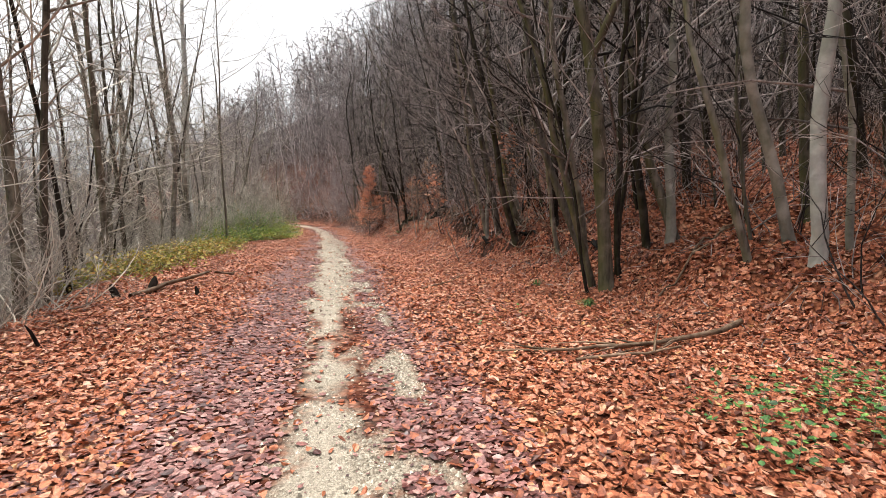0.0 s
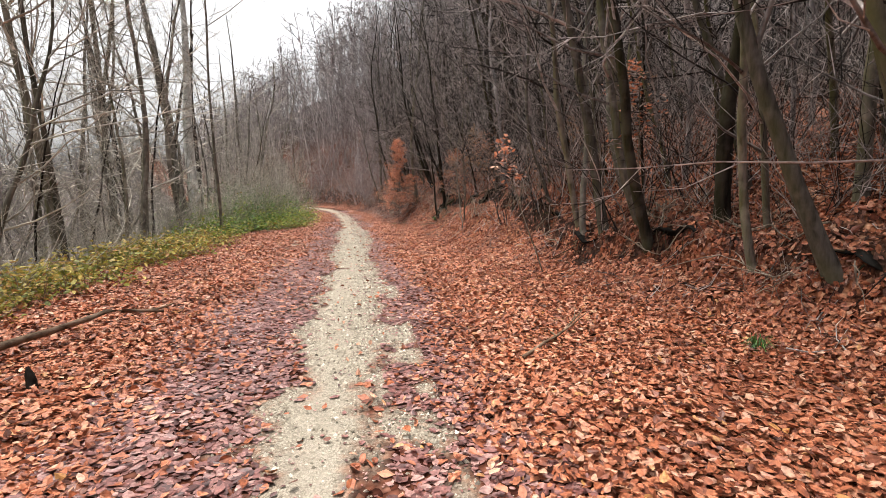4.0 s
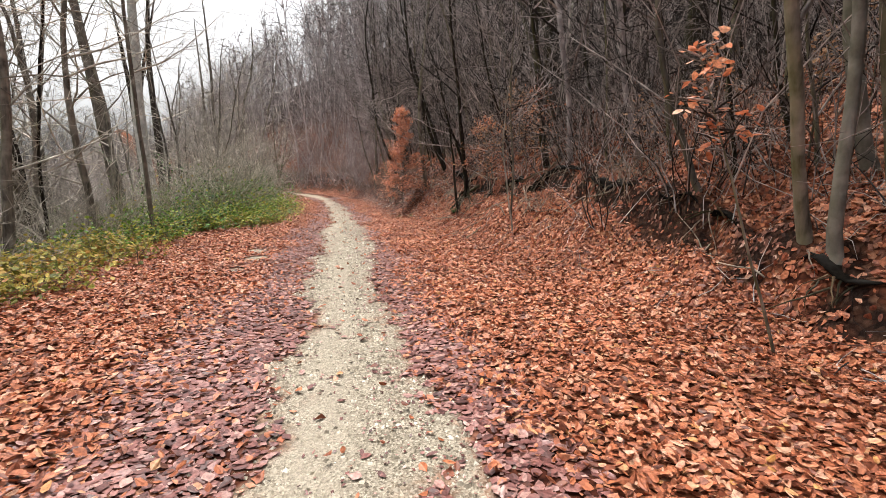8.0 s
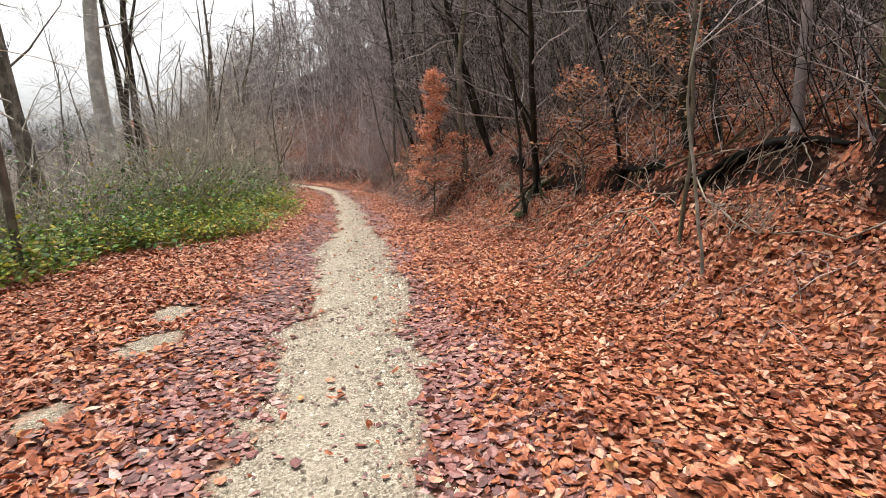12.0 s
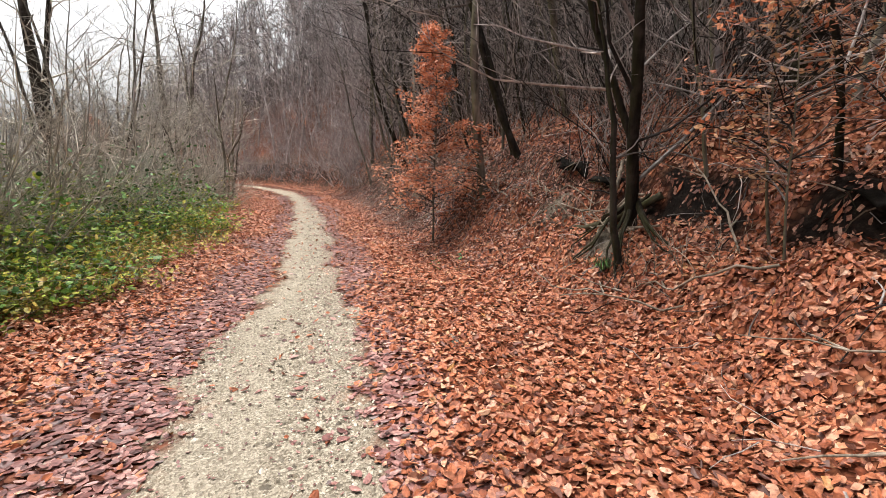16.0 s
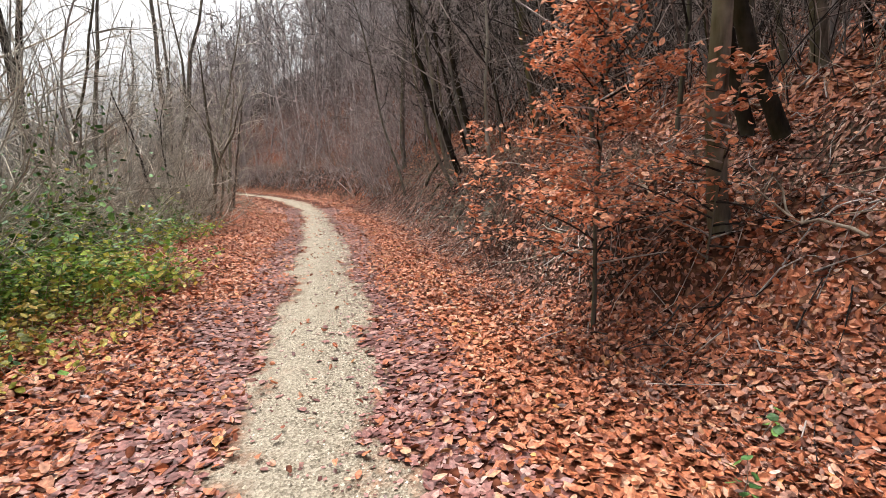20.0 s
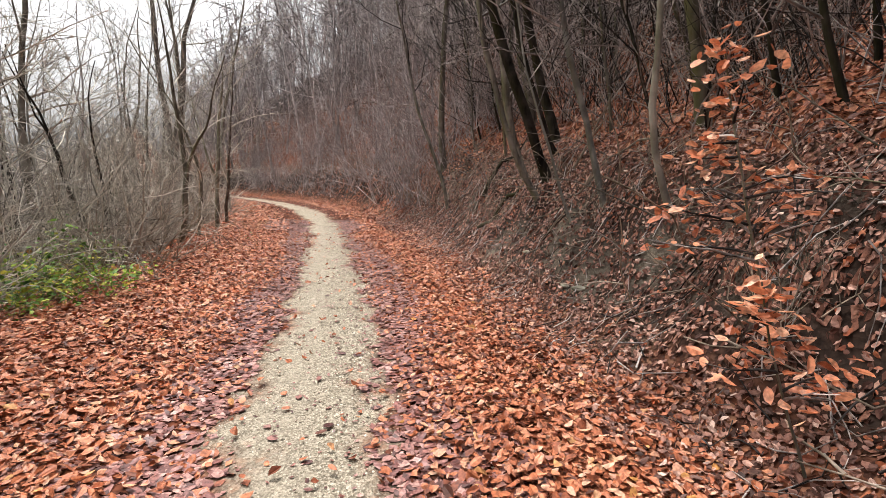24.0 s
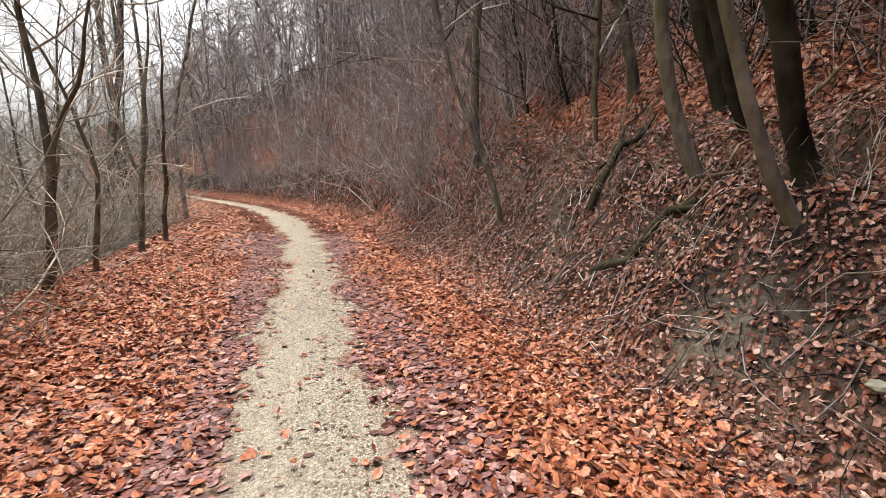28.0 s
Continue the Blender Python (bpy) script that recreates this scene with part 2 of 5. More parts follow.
def ground_mat():
    mat, nt, b = nodes_of("forest_floor")
    tc = nt.nodes.new("ShaderNodeTexCoord")

    def attr(name):
        a = nt.nodes.new("ShaderNodeAttribute")
        a.attribute_name = name
        return a.outputs["Fac"]

    def tex(kind, scale, **kw):
        n = node(nt, kind, Scale=scale, **kw)
        nt.links.new(tc.outputs["Object"], n.inputs["Vector"])
        return n

    warp = tex("ShaderNodeTexNoise", 9.0, Detail=2.0)
    add = nt.nodes.new("ShaderNodeVectorMath")
    add.operation = "MULTIPLY_ADD"
    add.inputs[1].default_value = (0.06, 0.06, 0.06)
    nt.links.new(warp.outputs["Color"], add.inputs[0])
    nt.links.new(tc.outputs["Object"], add.inputs[2])
    cell = node(nt, "ShaderNodeTexVoronoi", Scale=17.0)
    nt.links.new(add.outputs[0], cell.inputs["Vector"])
    sep = nt.nodes.new("ShaderNodeSeparateColor")
    nt.links.new(cell.outputs["Color"], sep.inputs[0])
    leaf = ramp(nt, sep.outputs[0], [(0.0, (0.06, 0.02, 0.012)), (0.35, (0.2, 0.068, 0.034)), (0.7, (0.38, 0.145, 0.072)), (1.0, (0.52, 0.28, 0.17))])
    edge = ramp(nt, cell.outputs["Distance"], [(0.25, (1, 1, 1)), (0.75, (0.35, 0.3, 0.28))])
    leaf = mixed(nt, 1.0, leaf, edge, "MULTIPLY")
    blot = tex("ShaderNodeTexNoise", 0.7, Detail=4.0)
    leaf = mixed(nt, 1.0, leaf, ramp(nt, blot.outputs[0], [(0.35, (0.65, 0.6, 0.6)), (0.65, (1.1, 1.1, 1.1))]), "MULTIPLY")
    gn = tex("ShaderNodeTexNoise", 7.0, Detail=6.0, Roughness=0.7)
    pv = tex("ShaderNodeTexVoronoi", 75.0)
    ps = nt.nodes.new("ShaderNodeSeparateColor")
    nt.links.new(pv.outputs["Color"], ps.inputs[0])
    grav = ramp(nt, ps.outputs[1], [(0.0, (0.1, 0.083, 0.061)), (0.5, (0.31, 0.266, 0.203)), (1.0, (0.53, 0.47, 0.375))])
    fine = ramp(nt, gn.outputs[0], [(0.3, (0.16, 0.132, 0.097)), (0.7, (0.44, 0.385, 0.3))])
    grav = mixed(nt, 0.35, grav, fine)
    grav = mixed(nt, attr("packed"), grav, (0.4, 0.348, 0.275))
    sn = tex("ShaderNodeTexNoise", 12.0, Detail=8.0, Roughness=0.75)
    # dark earth, kept near black so that it also paints the undercut's shade
    soil_shade = ramp(nt, sn.outputs[0], [(0.32, (0.006, 0.0045, 0.004)), (0.55, (0.02, 0.015, 0.012)), (0.78, (0.06, 0.046, 0.036))])
    clay = ramp(nt, sn.outputs[0], [(0.3, (0.05, 0.041, 0.032)), (0.55, (0.21, 0.176, 0.136)), (0.8, (0.37, 0.315, 0.245))])
    soil_shade = mixed(nt, attr("clay"), soil_shade, clay)
    wet = mixed(nt, 1.0, leaf, (0.5, 0.46, 0.52), "MULTIPLY")
    # near-black brown that paints the wood's shade onto the leafy slope
    slope_shade = ramp(nt, sn.outputs[0], [(0.3, (0.01, 0.007, 0.006)), (0.7, (0.05, 0.031, 0.023))])
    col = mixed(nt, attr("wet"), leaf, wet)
    col = mixed(nt, attr("slope_shade"), col, slope_shade)
    dry = ramp(nt, sn.outputs[0], [(0.3, (0.05, 0.04, 0.034)), (0.7, (0.19, 0.158, 0.136))])
    col = mixed(nt, attr("dry"), col, dry)
    col = mixed(nt, attr("soil_shade"), col, soil_shade)
    col = mixed(nt, attr("gravel"), col, grav)
    nt.links.new(col, b.inputs["Base Color"])
    b.inputs["Roughness"].default_value = 0.8
    b.inputs["Specular IOR Level"].default_value = 0.05
    clod = tex("ShaderNodeTexNoise", 16.0, Detail=9.0, Roughness=0.75)
    h = mixed(nt, attr("soil_shade"), cell.outputs["Distance"], ramp(nt, clod.outputs[0], [(0.25, (0, 0, 0)), (0.75, (3, 3, 3))]))
    h = mixed(nt, attr("gravel"), h, pv.outputs["Distance"])
    bumped(nt, b, h, 0.8, 0.018)
    return mat


def stone_mat():
    mat, nt, b = nodes_of("limestone_chips")
    geo = nt.nodes.new("ShaderNodeNewGeometry")
    col = ramp(nt, geo.outputs["Random Per Island"], [(0.0, (0.11, 0.091, 0.067)), (0.3, (0.28, 0.238, 0.178)), (0.8, (0.47, 0.415, 0.325)), (1.0, (0.72, 0.66, 0.56))])
    nt.links.new(col, b.inputs["Base Color"])
    b.inputs["Roughness"].default_value = 0.7
    return mat


m_ground = ground_mat()
m_stone = stone_mat()

# ---- plan of the place: the track's middle line and what lies beside it ----
CY = [-60, -10, 0, 2.5, 5.5, 9, 12.2, 15, 18, 21.3, 25, 28, 31, 34.7, 38, 42, 46, 50, 54, 58, 64, 72, 85, 110, 200, 700]
CX = [12, 3.2, 1.0, 0.42, -0.35, -1.35, -2.2, -2.95, -3.85, -4.9, -5.98, -6.95, -7.95, -9.25, -10.55, -12.2, -14.2, -16.5, -19.3, -22.4, -28, -35.2, -47, -69.5, -152, -620]
fine_y = np.arange(-60, 700, 0.5)
fine_x = np.interp(fine_y, CY, CX)
fine_x = np.convolve(np.pad(fine_x, 4, mode="edge"), np.ones(9) / 9, "valid")
fine_s = np.cos(np.arctan(np.gradient(fine_x, 0.5)))


def mid(y):
    return np.interp(y, fine_y, fine_x)


def slant(y):
    return np.interp(y, fine_y, fine_s)


def foot(y):
    return np.interp(y, [0, 5, 8, 11, 13, 15, 18, 20, 22.8, 25, 27.3, 60], [4.6, 4.3, 4.0, 3.8, 3.55, 3.2, 2.75, 2.65, 2.75, 2.6, 2.25, 2.35])


def bank(y):
    return np.interp(y, [0, 5, 8, 11, 13, 16, 19, 22, 24, 28, 60], [0.3, 0.45, 0.6, 0.75, 0.85, 1.0, 1.05, 0.9, 0.85, 1.2, 1.3])


def verge(y):
    return np.interp(y, [0, 5, 9.6, 14, 19.5, 22, 26, 30, 34, 43, 60], [3.3, 3.6, 4.3, 4.3, 4.0, 3.8, 3.3, 3.2, 3.2, 3.3, 3.0])


def hash01(i, j, k):
    v = np.sin(i * 127.1 + j * 311.7 + k * 74.7) * 43758.5453
    return v - np.floor(v)


def vnoise(x, y, k=0):
    """Smooth value noise from 0 to 1, one unit a cell."""
    xi, yi = np.floor(x), np.floor(y)
    u, v = x - xi, y - yi
    u, v = u * u * (3 - 2 * u), v * v * (3 - 2 * v)
    a, b = hash01(xi, yi, k), hash01(xi + 1, yi, k)
    c, d = hash01(xi, yi + 1, k), hash01(xi + 1, yi + 1, k)
    return (a * (1 - u) + b * u) * (1 - v) + (c * (1 - u) + d * u) * v


def smooth(t):
    t = np.clip(t, 0, 1)
    return t * t * (3 - 2 * t)


def offset(x, y):
    return (x - mid(y)) * slant(y)


def brink_at(x, y):
    """How far past the bank's foot its broken edge stands."""
    return np.interp(y, [8, 10.5, 13, 14.6, 16.6, 18.5, 22, 25], [0.85, 0.85, 0.45, 0.8, 1.2, 1.55, 1.55, 1.35]) + 0.4 * (vnoise(x * 0.8, y * 0.8, 4) - 0.3)


def height(x, y):
    x, y = np.asarray(x, float), np.asarray(y, float)
    d = offset(x, y)
    r = d - foot(y)
    lip = np.interp(y, [5, 9, 13, 15, 19, 24, 30], [0, 0.45, 0.6, 0.48, 0.45, 0.45, 0.2])
    cut = smooth((r - brink_at(x, y)) / 0.3)
    steep = np.interp(y, [0, 14, 24, 36, 52, 120], [0.34, 0.36, 0.46, 0.54, 1.25, 1.1])
    z = bank(y) * ((1 - lip) * smooth((r + 0.15) / 1.6) + lip * (0.4 * smooth((r + 0.15) / 1.2) + 0.6 * cut)) + 55 * (1 - np.exp(-steep * np.maximum(r - 0.7, 0) / 55))
    l = -d - verge(y)
    z = z - 16 * (1 - np.exp(-0.62 * np.maximum(l, 0) / 16)) * smooth(l / 2 + 0.3)
    z = z + 0.05 * smooth((np.abs(d) - 0.5) / 0.8) + 0.07 * smooth((-d - 1.2) / 1.0)
    z = z + 42 * smooth((l - 70) / 150) + 10 * smooth((l - 200) / 300)
    z = z + 19 * smooth((y - 95) / 80) * smooth((l + 12) / 12) * smooth((90 - l) / 60)
    rough = 0.014 + 0.05 * smooth((np.abs(d) - 0.9) / 1.5) + 0.3 * smooth((r + 0.2) / 1.2) + 0.2 * smooth(l)
    z = z + rough * (vnoise(x * 1.1, y * 1.1, 1) - 0.5) + 0.5 * rough * (vnoise(x * 3.3, y * 3.3, 2) - 0.5)
    z = z + 0.2 * smooth((r - 0.1) / 0.6) * smooth((5 - r) / 2) * (vnoise(x * 5.1 + y, y * 4.7, 19) - 0.5)
    far = smooth((np.abs(d) - 40) / 80)
    return z + far * 8 * (vnoise(x / 45, y / 45, 3) - 0.5)


def at(y, d):
    """The plan's x for a place d metres to the right of the track's middle."""
    return mid(y) + d / slant(y)


def gravel_at(x, y):
    """How bare the track is: worn gravel in the middle, ragged at its edges."""
    d = offset(x, y)
    n = 0.34 * vnoise(x * 1.7 + y, y * 1.1 - x, 5) + 0.3 * vnoise(x * 5 - y, y * 4 + x, 6) + 0.36 * vnoise(x * 15 + y * 4, y * 15, 7)
    left = np.interp(y, [0, 4.7, 8, 10, 13, 16.5, 20, 22.3, 24, 26, 28, 34], [0.4, 0.32, 0.4, 0.48, 0.42, 0.55, 0.52, 0.56, 0.3, 0.3, 0.38, 0.44])
    right = np.interp(y, [0, 3, 4.5, 6.8, 8.5, 9.5, 13, 16.5, 20, 22.3, 24.3, 26, 40], [0.55, 0.3, 0.04, 0.1, 0.38, 0.52, 0.52, 0.5, 0.7, 0.77, 0.66, 0.57, 0.56])
    e = np.minimum(d + left, right - d) + (n - 0.5) * 0.85
    patch = np.where((y < 12) & (d > -0.1) & (d < 0.75), 0.6 * vnoise(x * 1.5 + y * 0.7, y * 1.2 - x * 0.6, 8) + 0.4 * vnoise(x * 5 + y, y * 5, 18) - 0.55, -1)
    for px, py, w in ((-5.53, 17.9, 0.36), (-5.26, 17.1, 0.3), (-4.97, 16.0, 0.2)):
        patch = np.maximum(patch, 0.25 - np.hypot(x - px, (y - py) * 0.6) / w * 0.32)
    return smooth(np.maximum(e / 0.22, patch * 5 + (n - 0.5) * 2) + 0.3)


def soil_shade_at(x, y):
    """Bare earth on the cut bank, mostly further along, and painted undercut shade along its brink."""
    d = offset(x, y)
    r = d - foot(y)
    n = 0.6 * vnoise(x * 0.9, y * 0.9, 9) + 0.4 * vnoise(x * 3, y * 3, 10)
    here = smooth((r + 0.1) / 0.4) * smooth((1.9 - r) / 0.6) * np.interp(y, [25.5, 29, 40, 44, 60], [0, 0.85, 0.85, 0.3, 0.3])
    # band along the brink: dark colour in place of an undercut's shade
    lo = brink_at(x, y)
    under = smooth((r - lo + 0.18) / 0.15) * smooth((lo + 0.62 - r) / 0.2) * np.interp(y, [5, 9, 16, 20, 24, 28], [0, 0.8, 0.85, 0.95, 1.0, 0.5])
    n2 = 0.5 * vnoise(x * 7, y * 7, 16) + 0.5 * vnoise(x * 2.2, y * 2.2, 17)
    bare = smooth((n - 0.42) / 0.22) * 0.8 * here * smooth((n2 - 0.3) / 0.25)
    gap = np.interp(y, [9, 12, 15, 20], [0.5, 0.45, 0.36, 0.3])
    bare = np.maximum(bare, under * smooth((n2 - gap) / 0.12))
    return np.maximum(bare, clay_at(x, y))


def clay_at(x, y):
    """Patches of washed-out pale clay on the bank."""
    n2 = 0.5 * vnoise(x * 7, y * 7, 16) + 0.5 * vnoise(x * 2.2, y * 2.2, 17)
    bare = 0 * x
    for px, py, w in ((-1.77, 23.85, 0.45), (-2.1, 25.4, 0.4), (-6.4, 34.8, 0.5), (-5.6, 33.45, 0.55), (-5.5, 32.5, 0.42), (-4.95, 32.1, 0.4), (-4.15, 29.5, 0.42), (-3.9, 30.05, 0.4), (-7.0, 37.9, 0.35)):
        bare = np.maximum(bare, smooth(1.5 - np.hypot(x - px, (y - py) * 0.8) / w - 0.9 * n2))
    return bare


# ---- helpers for meshes ----
def mesh_np(name, verts, faces, mat, flat=False, attrs=None):
    """A mesh from arrays: verts (n, 3), faces (m, k)."""
    verts, faces = np.asarray(verts, np.float32), np.asarray(faces, np.int32)
    me = bpy.data.meshes.new(name)
    m, k = faces.shape
    me.vertices.add(len(verts))
    me.vertices.foreach_set("co", verts.ravel())
    me.loops.add(m * k)
    me.loops.foreach_set("vertex_index", faces.ravel())
    me.polygons.add(m)
    me.polygons.foreach_set("loop_start", np.arange(0, m * k, k, dtype=np.int32))
    me.update(calc_edges=True)
    me.polygons.foreach_set("use_smooth", np.full(m, not flat))
    for key, values in (attrs or {}).items():
        me.attributes.new(key, "FLOAT", "POINT").data.foreach_set("value", np.asarray(values, np.float32))
    me.materials.append(mat)
    return me


def part(name, me, parent, label=""):
    ob = new(name, me)
    ob.parent = parent
    return tagged(ob, label)


class Tubes:
    """Gathers tapering round limbs, all in four-sided faces."""

    def __init__(self):
        self.v, self.f = [], []

    def add(self, pts, radii, n):
        pts = [Vector(p) for p in pts]
        base = len(self.v)
        for i, p in enumerate(pts):
            way = (pts[min(i + 1, len(pts) - 1)] - pts[max(i - 1, 0)])
            if way.length < 1e-6:
                way = Vector((0, 0, 1))
            way.normalize()
            a = way.cross(Vector((0.31, 0.95, 0.05)))
            if a.length < 0.1:
                a = way.cross(Vector((1, 0, 0)))
            a.normalize()
            c = way.cross(a)
            for j in range(n):
                t = 2 * math.pi * j / n
                self.v.append(p + (a * math.cos(t) + c * math.sin(t)) * radii[i])
        for i in range(len(pts) - 1):
            for j in range(n):
                k = (j + 1) % n
                self.f.append((base + i * n + j, base + i * n + k, base + (i + 1) * n + k, base + (i + 1) * n + j))

    def arrays(self):
        return np.array([tuple(v) for v in self.v], np.float32), np.array(self.f, np.int32)

    def mesh(self, name, mat):
        return mesh_np(name, *self.arrays(), mat)


def wander(rng, start, way, length, n, bend, lift=0.0):
    """A crooked line from start along way."""
    p, w = Vector(start), Vector(way).normalized()
    out = [p.copy()]
    for _ in range(n):
        w = (w + Vector((rng.uniform(-1, 1), rng.uniform(-1, 1), rng.uniform(-1, 1))) * bend + Vector((0, 0, lift))).normalized()
        p = p + w * (length / n)
        out.append(p.copy())
    return out


def taper(r0, r1, n):
    return [r0 + (r1 - r0) * i / n for i in range(n + 1)]


def around(rng, way, angle):
    """A direction that leaves way by an angle, on a random side."""
    way = Vector(way).normalized()
    side = way.cross(Vector((rng.uniform(-1, 1), rng.uniform(-1, 1), rng.uniform(-0.4, 0.4))))
    if side.length < 0.05:
        side = Vector((1, 0, 0))
    side.normalize()
    return (way * math.cos(angle) + side * math.sin(angle)).normalized()


def grow(seed, tall, r0, lean=(0, 0), limbs=14, first=0.2, twigs=4, sway=0.085, sides=9, fork=False, fine=1.0):
    """A bare tree: trunk with root flare, limbs, side branches and twigs."""
    rng = random.Random(seed)
    trunk, crown = Tubes(), Tubes()
    n = 18
    line = wander(rng, (0, 0, -0.35), (lean[0], lean[1], 1), tall, n, sway, 0.03 + 0.3 * abs(lean[0]))
    rad = [r0 * rng.uniform(0.92, 1.08) * (1.35 if i == 0 else 1.0 - 0.86 * (i / n) ** 1.1) for i in range(n + 1)]
    low = line[0].lerp(line[1], 0.45)
    trunk.add([line[0], low] + line[1:], [r0 * 1.5, r0 * 1.08] + rad[1:], sides)
    stems = [(line, rad)]
    if fork:
        k, way = fork if isinstance(fork, tuple) else (rng.randint(5, 9), around(rng, (0, 0, 1), 0.38))
        side = wander(rng, line[k], way, tall * 0.55, 10, sway * 1.3, 0.08)
        r2 = taper(rad[k] * 0.75, r0 * 0.12, 10)
        trunk.add(side, r2, sides - 2)
        stems.append((side, r2))
    for i in range(limbs):
        sl, sr = stems[i % len(stems)]
        f = first + (0.97 - first) * (i + rng.random()) / limbs
        u = f * (len(sl) - 1)
        k = min(int(u), len(sl) - 2)
        start, r = sl[k].lerp(sl[k + 1], u - k), sr[k] * 0.55
        span = (0.5 + tall * rng.uniform(0.13, 0.27)) * (1.15 - f * 0.6)
        way = around(rng, sl[k + 1] - sl[k], rng.uniform(0.6, 1.35))
        limb = wander(rng, start, way, span, 4, 0.28, rng.uniform(-0.06, 0.24))
        r = min(r, 0.006 + span * 0.009)
        crown.add(limb, taper(r, 0.005 * fine, 4), 3)
        for _ in range(twigs):
            q = rng.uniform(0.25, 0.98) * 4
            kk = min(int(q), 3)
            s2 = limb[kk].lerp(limb[kk + 1], q - kk)
            tw = wander(rng, s2, around(rng, limb[kk + 1] - limb[kk], rng.uniform(0.4, 0.9)), span * rng.uniform(0.25, 0.55), 2, 0.3, 0.1)
            crown.add(tw, taper(0.0065 * fine, 0.0025 * fine, 2), 3)
            for _ in range(2):
                e = wander(rng, tw[1].lerp(tw[2], rng.random() - 0.3), around(rng, tw[2] - tw[1], rng.uniform(0.3, 0.9)), span * rng.uniform(0.1, 0.28), 2, 0.3, 0.08)
                crown.add(e, [0.004 * fine, 0.003 * fine, 0.0015 * fine], 3)
    return trunk, crown


def tree(seed, x, y, tall, r0, mat, twig_mat=None, label="", name="tree", group="", **kw):
    trunk, crown = grow(seed, tall, r0, **kw)
    ob = new(name)
    ob.location = (x, y, float(height(x, y)))
    part("trunk", trunk.mesh("trunk", mat), ob)
    part("crown", crown.mesh("crown", twig_mat or b_twig), ob)
    return tagged(ob, label, "tree", group)


def set_at(x, y, turn=0.0, scale=1.0, up=0.0, tip=(0, 0)):
    return Matrix.LocRotScale((x, y, float(height(x, y)) + up), Euler((tip[0], tip[1], turn)), Vector((scale, scale, scale)))


def spread_leaves(x, y, z, size, tilt, rng, curl=0.3, slender=0.62, normal=None):
    """Folded, curled leaves at given places: arrays of corners and faces, eight corners and two faces a leaf."""
    n = len(x)
    ang = rng.uniform(0, 2 * np.pi, n)
    fold = rng.uniform(-0.25, 0.6, n) * curl
    arch = rng.uniform(-0.5, 1.0, n) * curl
    t = np.array([[-0.5, 0.0], [-0.3, 0.36], [0.02, 0.5], [0.33, 0.34], [0.56, 0.0], [0.33, -0.34], [0.02, -0.5], [-0.3, -0.36]])
    u = t[None, :, 0] * size[:, None] * rng.uniform(0.85, 1.12, (n, 8))
    v = t[None, :, 1] * (size * slender * rng.uniform(0.75, 1.25, n))[:, None] * rng.uniform(0.7, 1.25, (n, 8))
    w = np.abs(v) * fold[:, None] * 1.6 + (u / size[:, None]) ** 2 * size[:, None] * arch[:, None] * 1.3
    ta, tb = rng.normal(0, 1, n) * tilt, rng.normal(0, 1, n) * tilt
    u2, w2 = u * np.cos(ta)[:, None] - w * np.sin(ta)[:, None], u * np.sin(ta)[:, None] + w * np.cos(ta)[:, None]
    v2, w3 = v * np.cos(tb)[:, None] - w2 * np.sin(tb)[:, None], v * np.sin(tb)[:, None] + w2 * np.cos(tb)[:, None]
    c, s = np.cos(ang)[:, None], np.sin(ang)[:, None]
    px, py = u2 * c - v2 * s, u2 * s + v2 * c
    if normal is None:
        co = np.stack([px, py, w3], -1)
    else:
        a, b = normal
        one, nil = np.ones(n), np.zeros(n)
        n3 = np.stack([-a, -b, one], -1) / np.sqrt(1 + a * a + b * b)[:, None]
        t1 = np.stack([one, nil, a], -1) / np.sqrt(1 + a * a)[:, None]
        t2 = np.cross(n3, t1)
        co = px[..., None] * t1[:, None] + py[..., None] * t2[:, None] + w3[..., None] * n3[:, None]
    co = (co + np.stack([x, y, z], -1)[:, None]).reshape(-1, 3)
    k = np.arange(n)[:, None] * 8
    quads = np.concatenate([k + [0, 4, 3, 2, 1], k + [0, 7, 6, 5, 4]], 0)
    return co, quads


def kites(x, y, z, size, tilt, rng, normal):
    # flat four-cornered leaves for the lower layer
    n = len(x)
    ang = rng.uniform(0, 2 * np.pi, n)
    t = np.array([[-0.5, 0.0], [0.05, 0.33], [0.55, 0.0], [0.05, -0.33]])
    u, v = t[None, :, 0] * size[:, None], t[None, :, 1] * size[:, None]
    c, s = np.cos(ang)[:, None], np.sin(ang)[:, None]
    px, py = u * c - v * s, u * s + v * c
    a, b = normal[0] + rng.normal(0, tilt, n), normal[1] + rng.normal(0, tilt, n)
    pz = px * a[:, None] + py * b[:, None] + z[:, None]
    return np.stack([px + x[:, None], py + y[:, None], pz], -1).reshape(-1, 3), np.arange(n * 4).reshape(n, 4)


def slopes(x, y):
    e = 0.06
    return (height(x + e, y) - height(x - e, y)) / (2 * e), (height(x, y + e) - height(x, y - e)) / (2 * e)


# ---- ground: one sheet ----
def ground_sheet():
    ys = np.concatenate([-60 + 57 * (1 - np.linspace(1, 0, 24)[:-1] ** 1.8), np.arange(-3, 44, 0.14), 44 + 0.16 * 1.045 ** np.arange(0, 170) * np.arange(0, 170) ** 0.55])
    ys = np.unique(np.clip(ys, -60, 690))
    right = np.concatenate([np.arange(0, 6.5, 0.11), 6.5 + 0.12 * 1.08 ** np.arange(0, 90) * np.arange(0, 90) ** 0.5])
    ds = np.unique(np.concatenate([-right, right]))
    ds = ds[np.abs(ds) < 700]
    yy, dd = np.meshgrid(ys, ds, indexing="ij")
    xx = at(yy, dd)
    zz = height(xx, yy)
